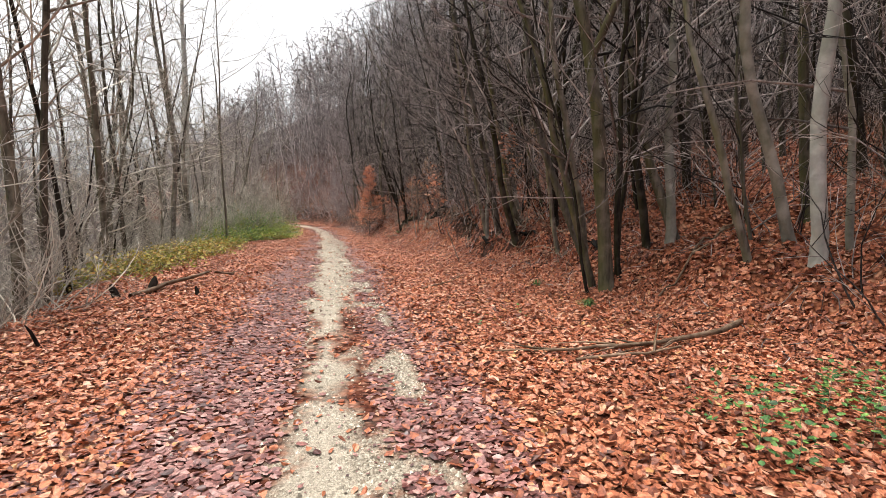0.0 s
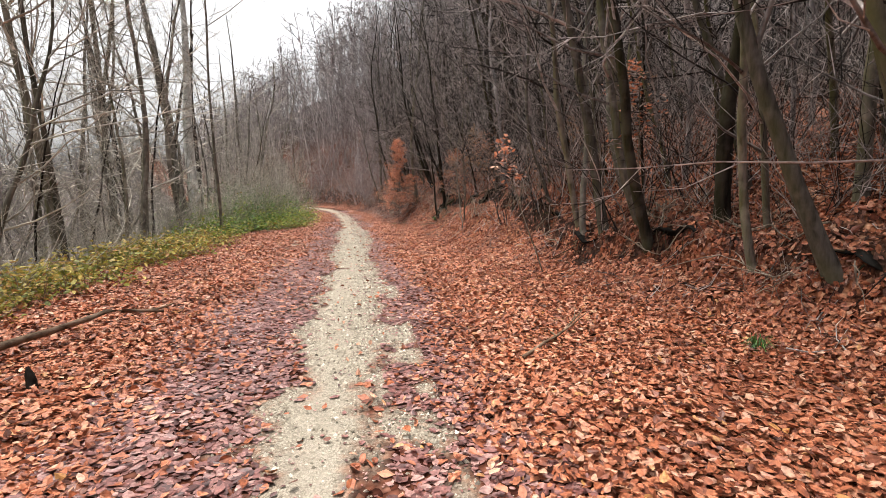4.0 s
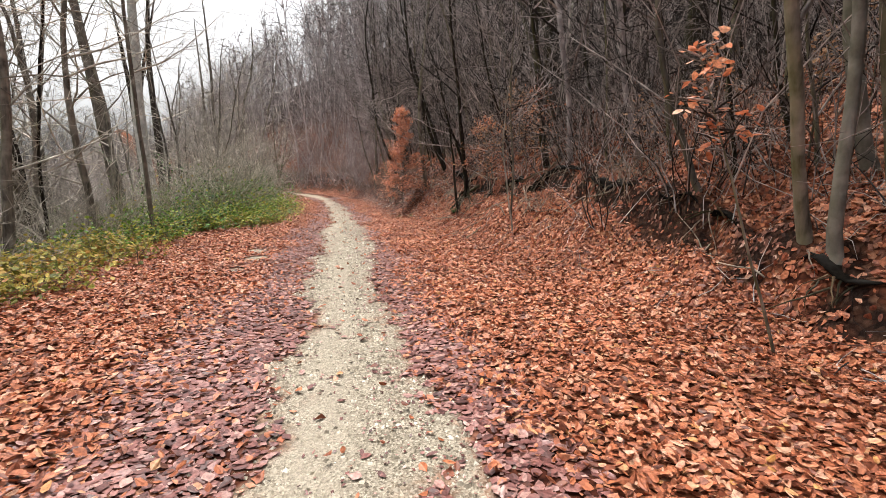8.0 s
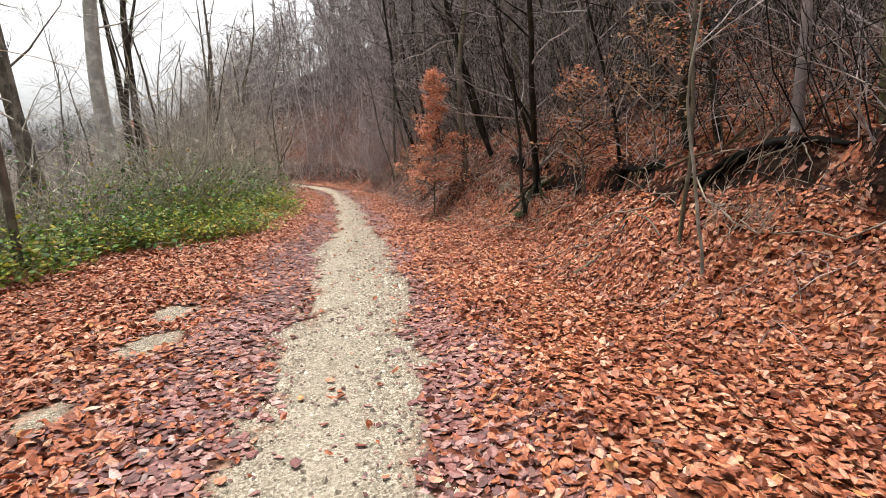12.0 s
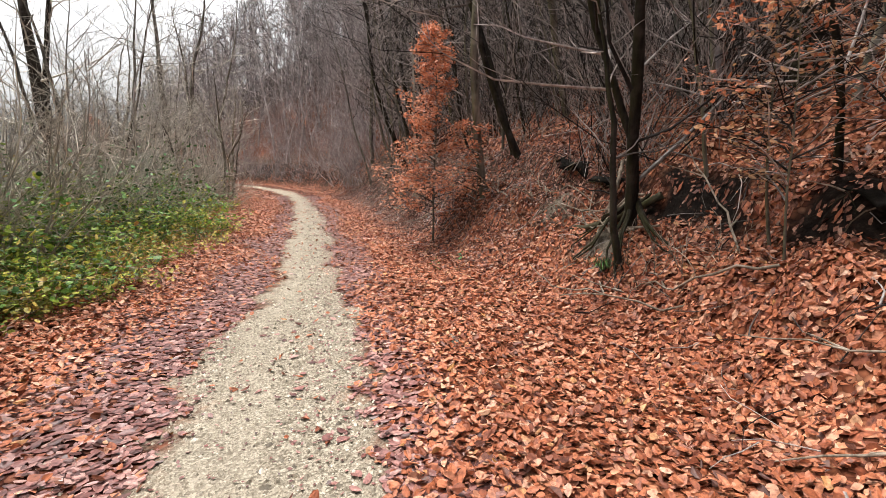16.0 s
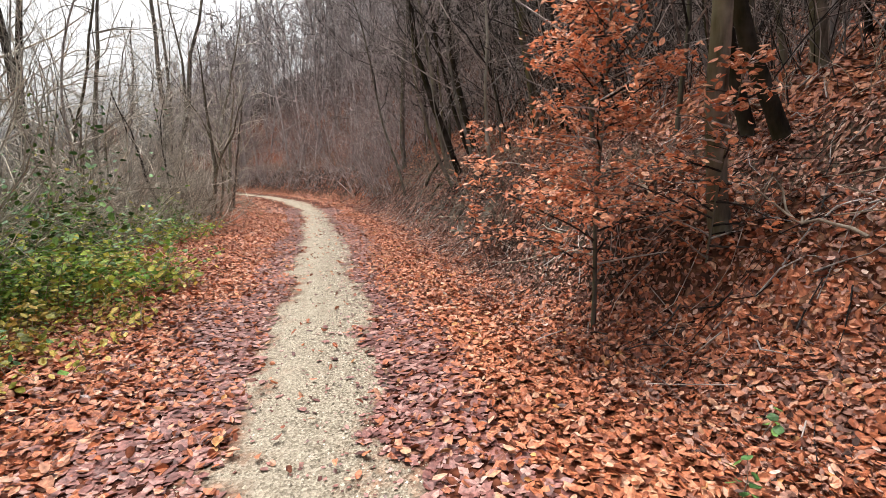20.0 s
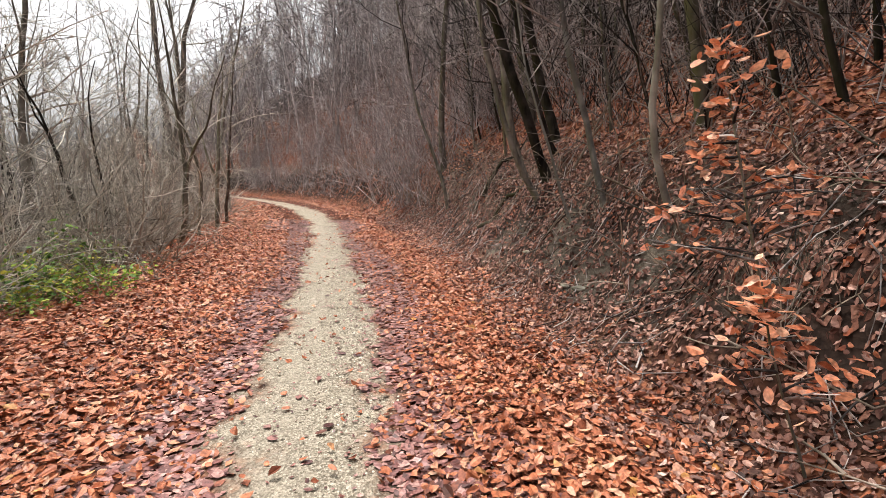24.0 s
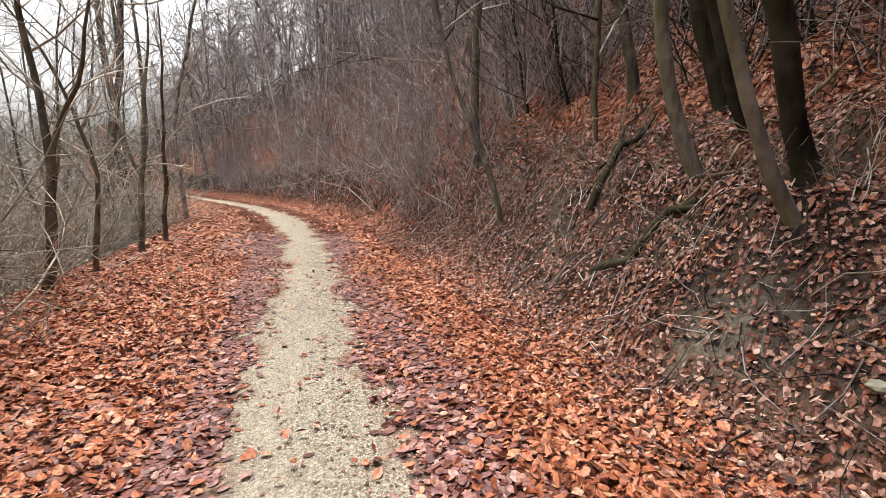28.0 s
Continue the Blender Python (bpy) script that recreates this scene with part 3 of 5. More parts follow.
    zz = zz + 0.006 * (vnoise(xx * 9, yy * 9, 11) - 0.5)
    a, b = yy.shape
    i = np.arange(a * b).reshape(a, b)
    quads = np.stack([i[:-1, :-1], i[:-1, 1:], i[1:, 1:], i[1:, :-1]], -1).reshape(-1, 4)
    g = gravel_at(xx, yy).ravel()
    s = soil_shade_at(xx, yy).ravel()
    ad = np.abs(dd).ravel()
    wet = smooth((1.5 - ad) / 0.4) * (1 - g)
    # where tree shade is painted into the floor: up the slope, on the cut bank
    slope_shade = np.maximum(np.maximum(smooth((dd - foot(yy) - 5 - 2 * smooth((14 - yy) / 4)) / 6), smooth((dd - foot(yy)) / 0.6) * smooth((2.0 - dd + foot(yy)) / 0.8) * smooth((yy - 25) / 3)), 0).ravel()
    dry = smooth((-dd - verge(yy) - 0.3) / 2).ravel()
    packed = smooth((0.3 - np.abs(dd + 0.12).ravel()) / 0.2) * (0.35 + 0.5 * vnoise(xx * 1.3, yy * 0.6, 12).ravel()) * np.interp(yy.ravel(), [8, 18], [1.0, 0.4])
    me = mesh_np("ground", np.stack([xx, yy, zz], -1).reshape(-1, 3), quads, m_ground, attrs={"gravel": g, "soil_shade": s, "wet": wet, "packed": packed, "slope_shade": slope_shade, "dry": dry, "clay": np.maximum(clay_at(xx, yy), 0.75 * smooth((yy - 25) / 3)).ravel()})
    tagged(new("ground", me), "leaf-strewn forest floor with a worn gravel track and an earth bank", "ground", kind="structure")


ground_sheet()


# ---- fallen leaves ----
def litter(name, label, n, y0, y1, dlo, dhi, size, mat, seed, keep, tilt=0.28, lift=0.03, curl=0.4, power=1.0, under=False):
    """Leaves strewn over a stretch of the plan; keep(x, y, d) is the chance that one lies there."""
    rng = np.random.default_rng(seed)
    y = y0 + (y1 - y0) * rng.random(n) ** power
    lo, hi = dlo(y), dhi(y)
    d = lo + (hi - lo) * rng.random(n)
    x = at(y, d)
    ok = rng.random(n) < keep(x, y, d)
    x, y = x[ok], y[ok]
    s = size * rng.uniform(0.55, 1.3, len(x))
    z = height(x, y) + 0.006 + rng.random(len(x)) ** 1.6 * lift
    co, quads = kites(x, y, z, s, tilt, rng, slopes(x, y)) if under else spread_leaves(x, y, z, s, tilt, rng, curl, normal=slopes(x, y))
    ob = new(name, mesh_np(name, co, quads, mat, flat=True))
    return tagged(ob, label, "leaves", kind="stuff")


def dry_keep(x, y, d):
    g = gravel_at(x, y)
    thick = 0.45 + 0.55 * vnoise(x * 1.2, y * 1.2, 13)
    ragged = 0.7 * (vnoise(x * 1.1 + 3, y * 0.8, 23) - 0.5)
    inner = smooth((np.where(d < 0, -d - np.interp(y, [10, 18, 26], [1.2, 0.95, 0.8]), d - 0.8) + ragged) / 0.5)
    edge = foot(y) + 0.35 - d + 1.1 * (vnoise(x * 1.6, y * 1.6, 24) - 0.5)
    rim = 1 - smooth((y - 27) / 3) * (1 - smooth(edge / 0.7))
    return np.where(g > 0.5, 0.01, (0.1 + 0.9 * inner) * thick) * (1 - 0.95 * soil_shade_at(x, y)) * rim


litter("leaf_litter", "packed lower layer of brown fallen leaves beside the track", 190000, 1.5, 40,
       lambda y: -verge(y) - 0.5, lambda y: foot(y) + np.interp(y, [16, 20, 26, 28], [0.7, 1.1, 0.9, 0.4]), 0.085, m_rust, 11, lambda x, y, d: np.maximum(dry_keep(x, y, d), 0.8 * smooth((np.abs(d) - 1.05) / 0.4)) * (1 - 0.95 * soil_shade_at(x, y)) * (1 - smooth(gravel_at(x, y) * 2 - 0.4)) * np.where(y > 27, 1 - smooth((d - foot(y) + 0.2) / 0.5), 1.0), tilt=0.15, lift=0.008, under=True)
litter("wet_leaves", "trodden wet leaves between track and verge", 70000, 1.5, 44,
       lambda y: -1.7 + 0 * y, lambda y: 1.3 + 0 * y, 0.07, m_wet, 17, lambda x, y, d: (1 - smooth(gravel_at(x, y) * 2)) * smooth((np.abs(d) - 0.2) / 0.25), tilt=0.12, lift=0.006, under=True)
litter("leaf_litter", "thick carpet of orange-brown fallen beech leaves beside the track", 430000, 1.5, 40,
       lambda y: -verge(y) - 0.8, lambda y: foot(y) + np.interp(y, [8, 13, 16, 20, 25, 28], [0.9, 0.6, 1.2, 1.6, 1.3, 0.1]), 0.06, m_litter, 1, dry_keep, tilt=0.34, lift=0.045, curl=0.75)
litter("leaf_litter", "orange-brown fallen leaves along the bend of the track", 26000, 40, 66,
       lambda y: -verge(y) - 0.5, lambda y: foot(y) + 1.0, 0.1, m_litter, 2, dry_keep, power=1.3, under=True)
litter("leaf_litter", "russet fallen leaves under the first trees of the slope", 52000, -1, 14,
       lambda y: foot(y) + 0.5, lambda y: foot(y) + 7.5 + 0 * y, 0.08, m_rust, 13, lambda x, y, d: (1 - 0.93 * soil_shade_at(x, y)) * (0.4 + 0.6 * vnoise(x, y, 14)), tilt=0.4, lift=0.05)
litter("leaf_litter", "russet fallen leaves on the wooded slope", 90000, 12, 42,
       lambda y: foot(y) + 1.4, lambda y: foot(y) + 9 + 0 * y, 0.068, m_rust, 3,
       lambda x, y, d: (1 - 0.93 * soil_shade_at(x, y)) * (0.35 + 0.65 * vnoise(x, y, 14)) * np.clip(1.25 - (d - foot(y)) / 10, 0.2, 1) * (1 - smooth((y - 26) / 2) * smooth((2.4 - d + foot(y)) / 0.4)), tilt=0.4, lift=0.05, under=True)
def bank_keep(x, y, d):
    return (1 - 0.94 * soil_shade_at(x, y)) * (0.35 + 0.65 * vnoise(x * 1.5, y * 1.5, 20))


litter("leaf_litter", "orange-brown fallen leaves on the low bank", 62000, 1, 28,
       lambda y: foot(y) - 0.3, lambda y: foot(y) + 2.4, 0.058, m_rust, 6, bank_keep, tilt=0.5, lift=0.05, curl=0.55)
litter("leaf_litter", "dull brown leaf scraps on the cut bank", 76000, 25, 45,
       lambda y: foot(y) - 0.5, lambda y: foot(y) + 2.1, 0.046, m_bank, 8, lambda x, y, d: (1 - 0.6 * clay_at(x, y)) * (0.5 + 0.5 * vnoise(x * 1.5, y * 1.5, 20)), tilt=0.5, lift=0.05, curl=0.55)
litter("leaf_litter", "rust-brown fallen leaves caught on the cut bank", 15000, 25, 45,
       lambda y: foot(y) - 0.4, lambda y: foot(y) + 2.2, 0.05, m_rust, 15, lambda x, y, d: (1 - 0.75 * np.maximum(clay_at(x, y), 0.6 * soil_shade_at(x, y))) * (0.3 + 0.7 * vnoise(x * 2, y * 2, 26)) * np.interp(y, [30, 36], [1.0, 0.8]), tilt=0.5, lift=0.05, curl=0.55)
litter("leaf_litter", "old leaf scraps on the bank, darkened for the canopy's shade", 90000, 8, 45,
       lambda y: foot(y) + np.where(y < 27, np.interp(y, [16, 20], [0.85, 1.25]), 0.0), lambda y: foot(y) + 2.4, 0.045, m_old_shaded, 16, lambda x, y, d: (1 - 0.85 * clay_at(x, y)) * np.where(y < 25, 1 - 0.85 * soil_shade_at(x, y), 1.0) * (0.45 + 0.55 * vnoise(x * 2.4, y * 2.4, 27)), tilt=0.3, lift=0.02, under=True)
litter("leaf_litter", "rust-brown fallen leaves on top of the bank", 26000, 26, 45,
       lambda y: foot(y) + 2.0, lambda y: foot(y) + 6.0, 0.065, m_rust, 9, lambda x, y, d: 0.4 + 0.6 * vnoise(x, y, 21), tilt=0.45, lift=0.05, under=True)
litter("wet_leaves", "flattened wet purple-brown leaves along the wheel ruts", 84000, 1.5, 44,
       lambda y: -1.9 + 0 * y, lambda y: 1.4 + 0 * y, 0.066, m_wet, 4,
       lambda x, y, d: np.where(gravel_at(x, y) > 0.35, 0.02, smooth((np.abs(d) - 0.25) / 0.25) * smooth((np.where(d < 0, 1.85, 1.4) - np.abs(d)) / 0.5) * (0.45 + 0.55 * vnoise(x * 2, y * 2, 15))),
       tilt=0.1, lift=0.012, curl=0.22)


litter("leaf_litter", "russet fallen leaves on the bank around the bend", 40000, 43, 78,
       lambda y: foot(y) - 0.6, lambda y: foot(y) + 5.0, 0.09, m_rust, 14, lambda x, y, d: 0.5 + 0.5 * vnoise(x, y, 25), tilt=0.45, lift=0.06, power=1.2, under=True)


def gravel():
    rng = np.random.default_rng(7)
    n = 200000
    y = rng.uniform(1.5, 42, n)
    d = rng.uniform(-1.25, 1.15, n)
    x = at(y, d)
    ok = rng.random(n) < np.maximum(gravel_at(x, y) ** 0.7, 0.1) * (0.3 + 0.7 * smooth((np.abs(d + 0.12) - 0.12) / 0.25)) * (0.4 + 0.6 * vnoise(x * 3, y * 3, 22))
    x, y = x[ok], y[ok]
    n = len(x)
    s = (0.004 + 0.017 * rng.random(n) ** 2.2) * np.interp(y, [20, 26], [1.0, 0.65])
    unit = np.array([[1, 0, 0], [0, 1, 0], [-1, 0, 0], [0, -1, 0], [0.15, 0.1, 0.85]], float)
    a = rng.uniform(0, 2 * np.pi, n)
    v = unit[None] * s[:, None, None] * rng.uniform(0.6, 1.4, (n, 5, 1))
    c, t = np.cos(a)[:, None], np.sin(a)[:, None]
    co = np.stack([v[..., 0] * c - v[..., 1] * t + x[:, None], v[..., 0] * t + v[..., 1] * c + y[:, None], v[..., 2] + (height(x, y) - 0.001)[:, None]], -1).reshape(-1, 3)
    k = np.arange(n)[:, None] * 5
    tri = np.concatenate([k + f for f in ([0, 1, 4], [1, 2, 4], [2, 3, 4], [3, 0, 4])], 0)
    tagged(new("gravel", mesh_np("gravel", co, tri, m_stone, flat=True)), "pale crushed limestone gravel on the track", "gravel", kind="stuff")


gravel()

def stone(x, y, size, stretch, turn, seed, label):
    bm = bmesh.new()
    bmesh.ops.create_icosphere(bm, subdivisions=3, radius=1.0)
    for v in bm.verts:
        n = noise.noise(v.co * 1.7 + Vector((seed, 0, 0))) * 0.3 + noise.noise(v.co * 5 + Vector((0, seed, 0))) * 0.08
        v.co = v.co * (1 + n)
        v.co.x *= stretch
        v.co.z *= 0.45
        v.co *= size
    me = bpy.data.meshes.new("stone")
    bm.to_mesh(me)
    bm.free()
    me.materials.append(m_rock)
    me.polygons.foreach_set("use_smooth", np.full(len(me.polygons), True))
    ob = new("stone", me)
    ob.matrix_basis = pose(x, y, float(height(x, y)) + size * 0.12, 0, 0, turn)
    tagged(ob, label, "stone")


m_rock = bark("lichened_stone", (0.14, 0.13, 0.1), (0.38, 0.36, 0.3), 0.4, (0.14, 0.16, 0.07), streak=(9, 9, 9))
stone(-5.53, 32.55, 0.07, 1.4, 20, 1, "pale stone on the clay of the cut bank")
stone(-5.66, 32.72, 0.055, 1.3, 70, 2, "pale stone on the clay of the cut bank")
stone(-6.02, 34.05, 0.05, 1.6, 40, 3, "mossy stone stuck in the cut bank")

litter("leaf_scraps", "small shreds of dead leaves trodden into the gravel", 26000, 1.5, 42,
       lambda y: -0.9 + 0 * y, lambda y: 0.9 + 0 * y, 0.028, m_wet, 12, lambda x, y, d: 0.2 + 0.6 * smooth((np.abs(d + 0.1) - 0.15) / 0.4), tilt=0.25, lift=0.008, under=True)

# ---- trees that stand out, beside the track ----
R = "trees on the uphill side"
L = "trees on the downhill side"
standing = []


def stand(x, y, tall, r0, mat, seed, lean, first, limbs, fork, label):
    """A tree of its own; x, y, height, radius, bark, seed, lean, first limb, limbs, forked."""
    standing.append((x, y))
    tree(seed, x, y, tall, r0, mat, b_thicket if x < mid(y) else b_twig, label, lean=lean, first=first, limbs=limbs + (8 if x >= mid(y) else 5 if y > 36 else 12),
         fork=fork, twigs=5, sway=0.05 if r0 > 0.2 or (x < mid(y) - 4 and y < 33) else 0.16 if x < mid(y) else 0.14 if y > 28 else 0.08 if r0 > 0.08 else 0.12)


for spec in (
        (3.58, 7.85, 12, 0.125, b_moss, 11, (-0.06, 0.02), 0.16, 14, True, "thick mossy trunk at the foot of the slope"),
        (3.5, 8.15, 11, 0.065, b_moss, 12, (-0.25, 0.04), 0.2, 12, False, "green-stained stem beside a thicker mossy trunk"),
        (3.45, 8.4, 10, 0.065, b_grey, 13, (-0.12, 0.0), 0.22, 12, False, "slim grey stem of a clump at the slope's foot"),
        (3.82, 7.85, 10, 0.055, b_dark, 14, (-0.06, 0.05), 0.2, 12, False, "dark slim stem of a clump at the slope's foot"),
        (3.72, 8.05, 9, 0.04, b_dark, 81, (0.12, 0.02), 0.2, 12, False, "dark leaning stem of a clump at the slope's foot"),
        (3.4, 8.0, 8, 0.03, b_dark, 82, (-0.3, -0.05), 0.2, 12, False, "thin dark stem of a clump at the slope's foot"),
        (4.68, 8.15, 10, 0.085, b_pale, 84, (0.06, 0.0), 0.2, 12, False, "pale stem behind a mossy clump"),
        (4.96, 8.3, 10, 0.09, b_grey, 89, (-0.26, 0.05), 0.25, 11, False, "grey stem leaning behind a mossy clump"),
        (4.5, 8.5, 9, 0.075, b_dark, 90, (-0.1, 0.05), 0.2, 12, False, "dark stem behind a mossy clump"),
        (5.5, 5.95, 12, 0.095, b_beech, 15, (-0.1, 0.03), 0.35, 10, False, "pale smooth tree with a crooked foot"),
        (5.63, 6.5, 11, 0.08, b_pale, 16, (-0.26, 0.02), 0.3, 10, False, "pale tree bowed from its foot among leaves"),
        (5.0, 6.4, 10, 0.05, b_grey, 91, (-0.26, 0.0), 0.3, 10, False, "slim grey tree among leaves"),
        (6.6, 7.6, 11, 0.09, b_moss, 17, (-0.05, 0.0), 0.3, 10, False, "mossy trunk up the slope"),
        (2.72, 12.3, 10, 0.07, b_grey, 85, (-0.45, 0.03), 0.2, 12, False, "grey stem bowed over the lip of the bank"),
        (2.6, 11.8, 11, 0.08, b_dark, 86, (-0.42, 0.1), 0.25, 11, False, "dark tree bowed over the bank from a curved foot"),
        (2.3, 13.2, 11, 0.1, b_grey, 19, (-0.24, 0.03), 0.3, 10, False, "smooth grey trunk on the edge of the bank"),
        (1.98, 13.55, 10, 0.062, b_pale, 20, (-0.22, 0.02), 0.3, 10, False, "pale knotty stem beside a grey trunk"),
        (2.0, 13.95, 10, 0.065, b_grey, 87, (-0.2, 0.05), 0.2, 12, False, "leaning grey stem on the lip of the bank"),
        (3.47, 11.55, 12, 0.11, b_dark, 88, (-0.06, 0.0), 0.25, 12, True, "dark trunk behind the lip of the bank"),
        (3.72, 9.6, 11, 0.09, b_grey, 18, (-0.42, 0.1), 0.22, 12, False, "grey tree with a bowed foot on the lip"),
        (3.37, 10.45, 9, 0.055, b_grey, 21, (-0.14, 0.05), 0.28, 12, False, "slim grey stem on the lip of the bank"),
        (2.85, 12.6, 11, 0.1, b_moss, 34, (-0.5, 0.05), 0.28, 12, False, "mossy trunk leaning steeply downhill"),
        (3.1, 14.6, 11, 0.085, b_pale, 35, (-0.42, 0.05), 0.28, 12, False, "pale trunk leaning downhill"),
        (1.72, 15.35, 9, 0.045, b_grey, 36, (-0.6, 0.05), 0.28, 12, False, "slim stem lying over downhill"),
        (3.65, 20.9, 15, 0.28, b_dark, 22, (-0.04, 0.0), 0.35, 10, False, "thick dark trunk up the slope"),
        (1.4, 25.5, 14, 0.27, b_dark, 23, (-0.08, 0.02), 0.35, 10, True, "thick dark forked trunk up the slope"),
        (0.63, 21.6, 11, 0.09, b_dark, 92, (-0.18, 0.0), 0.3, 10, False, "dark trunk on the lip of the bank"),
        (1.0, 21.5, 11, 0.062, b_dark, 93, (-0.34, 0.0), 0.3, 10, False, "dark leaning trunk above the bank"),
        (-0.48, 18.3, 5, 0.018, b_pale, 24, (-0.3, 0.0), 0.4, 6, False, "thin pale sapling at the foot of the bank"),
        (-0.52, 18.95, 7, 0.024, b_grey, 37, (-0.1, 0.0), 0.25, 10, False, "thin twiggy sapling on the bank"),
        (-2.35, 27.5, 10, 0.072, b_dark, 38, (-0.6, 0.02), 0.3, 10, False, "dark stem bowed from a curved foot"),
        (-3.07, 27.1, 12, 0.085, b_grey, 26, (-0.22, 0.02), 0.35, 10, False, "grey trunk on the cut bank behind the young beech"),
        (-2.42, 27.95, 10, 0.07, b_dark, 27, (-0.45, 0.03), 0.3, 10, False, "curved dark stem on top of the bank"),
        (-1.2, 29.0, 11, 0.085, b_grey, 28, (-0.1, 0.02), 0.3, 10, False, "grey stem on top of the bank"),
        (-4.61, 32.4, 8, 0.038, b_pale, 94, (-0.45, 0.05), 0.25, 12, False, "thin pale stem leaning from the cut bank"),
        (-5.08, 33.35, 8, 0.042, b_pale, 95, (-0.4, 0.05), 0.25, 12, False, "pale stem leaning over the cut bank"),
        (-5.39, 33.5, 6, 0.02, b_pale, 96, (-0.38, 0.0), 0.3, 9, False, "thin pale shoot leaning from the cut bank"),
        (-3.77, 34.1, 12, 0.09, b_moss, 29, (-0.13, 0.0), 0.3, 10, False, "green-grey trunk on top of the bank"),
        (-5.72, 35.15, 10, 0.052, b_grey, 30, (-0.68, 0.02), 0.3, 10, False, "grey stem sweeping out from exposed roots"),
        (-5.55, 35.35, 12, 0.085, b_dark, 31, (-0.3, 0.0), 0.3, 10, False, "dark leaning trunk with exposed roots on the bank"),
        (-5.22, 36.75, 11, 0.06, b_dark, 32, (-0.5, 0.0), 0.3, 10, False, "dark leaning trunk on top of the bank"),
        (-5.82, 36.4, 10, 0.075, b_grey, 97, (-0.4, 0.0), 0.3, 12, False, "grey trunk leaning over the cut bank"),
        (-5.22, 37.35, 12, 0.1, b_dark, 98, (-0.22, 0.0), 0.3, 10, False, "dark upright trunk on top of the bank"),
        (-5.55, 39.7, 12, 0.1, b_grey, 99, (-0.13, 0.0), 0.3, 10, False, "grey trunk on top of the bank"),
        (-7.66, 39.0, 9, 0.05, b_grey, 25, (-0.2, 0.0), 0.3, 12, False, "grey stem rooted in the cut bank"),
        (-8.1, 41.6, 11, 0.1, b_grey, 33, (-0.1, 0.0), 0.25, 12, False, "grey stem on the bank near the bend"),
        (-5.2, 6.5, 13, 0.085, b_moss, 40, (-0.02, 0.0), 0.3, 9, False, "mossy trunk at the edge of the drop"),
        (-5.75, 7.55, 13, 0.065, b_moss, 41, (0.03, 0.0), 0.3, 9, False, "mossy stem at the edge of the drop"),
        (-6.7, 9.1, 13, 0.05, b_dark, 42, (-0.02, 0.0), 0.3, 9, False, "slim dark tree below the track"),
        (-6.6, 10.0, 13, 0.07, b_moss, 43, (0.0, 0.0), 0.3, 9, False, "mossy tree below the track"),
        (-10.15, 14.9, 15, 0.11, b_moss, 44, (0.02, 0.0), 0.4, 9, False, "mossy tree below the track"),
        (-9.1, 13.9, 13, 0.07, b_moss, 45, (0.05, 0.02), 0.3, 9, False, "mossy tree with a bent trunk below the track"),
        (-8.6, 19.2, 13, 0.05, b_grey, 61, (0.0, 0.0), 0.3, 10, False, "slim grey tree below the track"),
        (-12.7, 23.7, 17, 0.2, b_grey, 47, (-0.04, 0.0), 0.35, 10, False, "tall grey tree below the track"),
        (-13.1, 20.8, 14, 0.1, b_dark, 48, (-0.02, 0.0), 0.3, 10, False, "dark tree below the track"),
        (-15.9, 20.0, 16, 0.13, b_moss, 49, (0.0, 0.0), 0.35, 10, False, "mossy tree below the track"),
        (-15.0, 22.3, 17, 0.19, b_moss, 62, (-0.03, 0.0), 0.35, 10, True, "stout mossy forked tree below the track"),
        (-22.3, 31.4, 19, 0.27, b_grey, 63, (-0.05, 0.0), 0.35, 10, True, "stout forked tree far below the track"),
        (-16.7, 30.5, 21, 0.34, b_beech, 50, (0.04, 0.0), 0.45, 9, False, "big pale beech with a smooth trunk below the track"),
        (-20.3, 36.8, 20, 0.27, b_dark, 51, (-0.08, 0.0), 0.35, 10, False, "dark tree behind a big pale beech"),
        (-27.1, 54.6, 22, 0.22, b_grey, 52, (0.0, 0.0), 0.35, 16, False, "tall bare tree beyond the thicket"),
        (-28.2, 45.2, 20, 0.42, b_dark, 53, (-0.03, 0.0), 0.35, 12, True, "stout dark tree below the track"),
        (-39.5, 63.3, 20, 0.2, b_grey, 54, (-0.05, 0.0), 0.3, 14, True, "forked bare tree across the slope"),
        (-37.3, 69.6, 22, 0.28, b_grey, 55, (0.02, 0.0), 0.3, 14, False, "tall bare tree across the slope"),
        (-13.35, 34.9, 4.2, 0.05, b_dark, 101, (-0.42, 0.0), 0.2, 10, True, "dark crooked stem leaning out over the drop"),
        (-13.1, 34.75, 4.0, 0.04, b_dark, 102, (-0.2, 0.0), 0.2, 10, False, "dark crooked stem in a thicket at the verge"),
        (-13.6, 36.9, 5.6, 0.07, b_moss, 56, (0.22, 0.0), 0.25, 12, (5, (0.45, 0.0, 0.9)), "crooked forked dark tree at the edge of the drop"),
        (-13.9, 38.1, 5.6, 0.045, b_moss, 64, (0.05, 0.0), 0.25, 12, False, "slim mossy tree at the edge of the drop"),
        (-14.5, 39.9, 5.6, 0.07, b_moss, 57, (0.02, 0.0), 0.25, 12, True, "forked mossy tree at the edge of the drop"),
        (-15.6, 42.0, 5.6, 0.06, b_grey, 58, (0.08, 0.0), 0.25, 12, False, "bowed dark tree near the bend"),
        (-19.3, 48.2, 14, 0.09, b_grey, 59, (0.0, 0.0), 0.25, 14, False, "slim grey tree near the bend"),
        (-21.5, 47.0, 16, 0.18, b_grey, 60, (-0.02, 0.0), 0.3, 14, True, "stout grey tree below the bend")):
    stand(*spec)

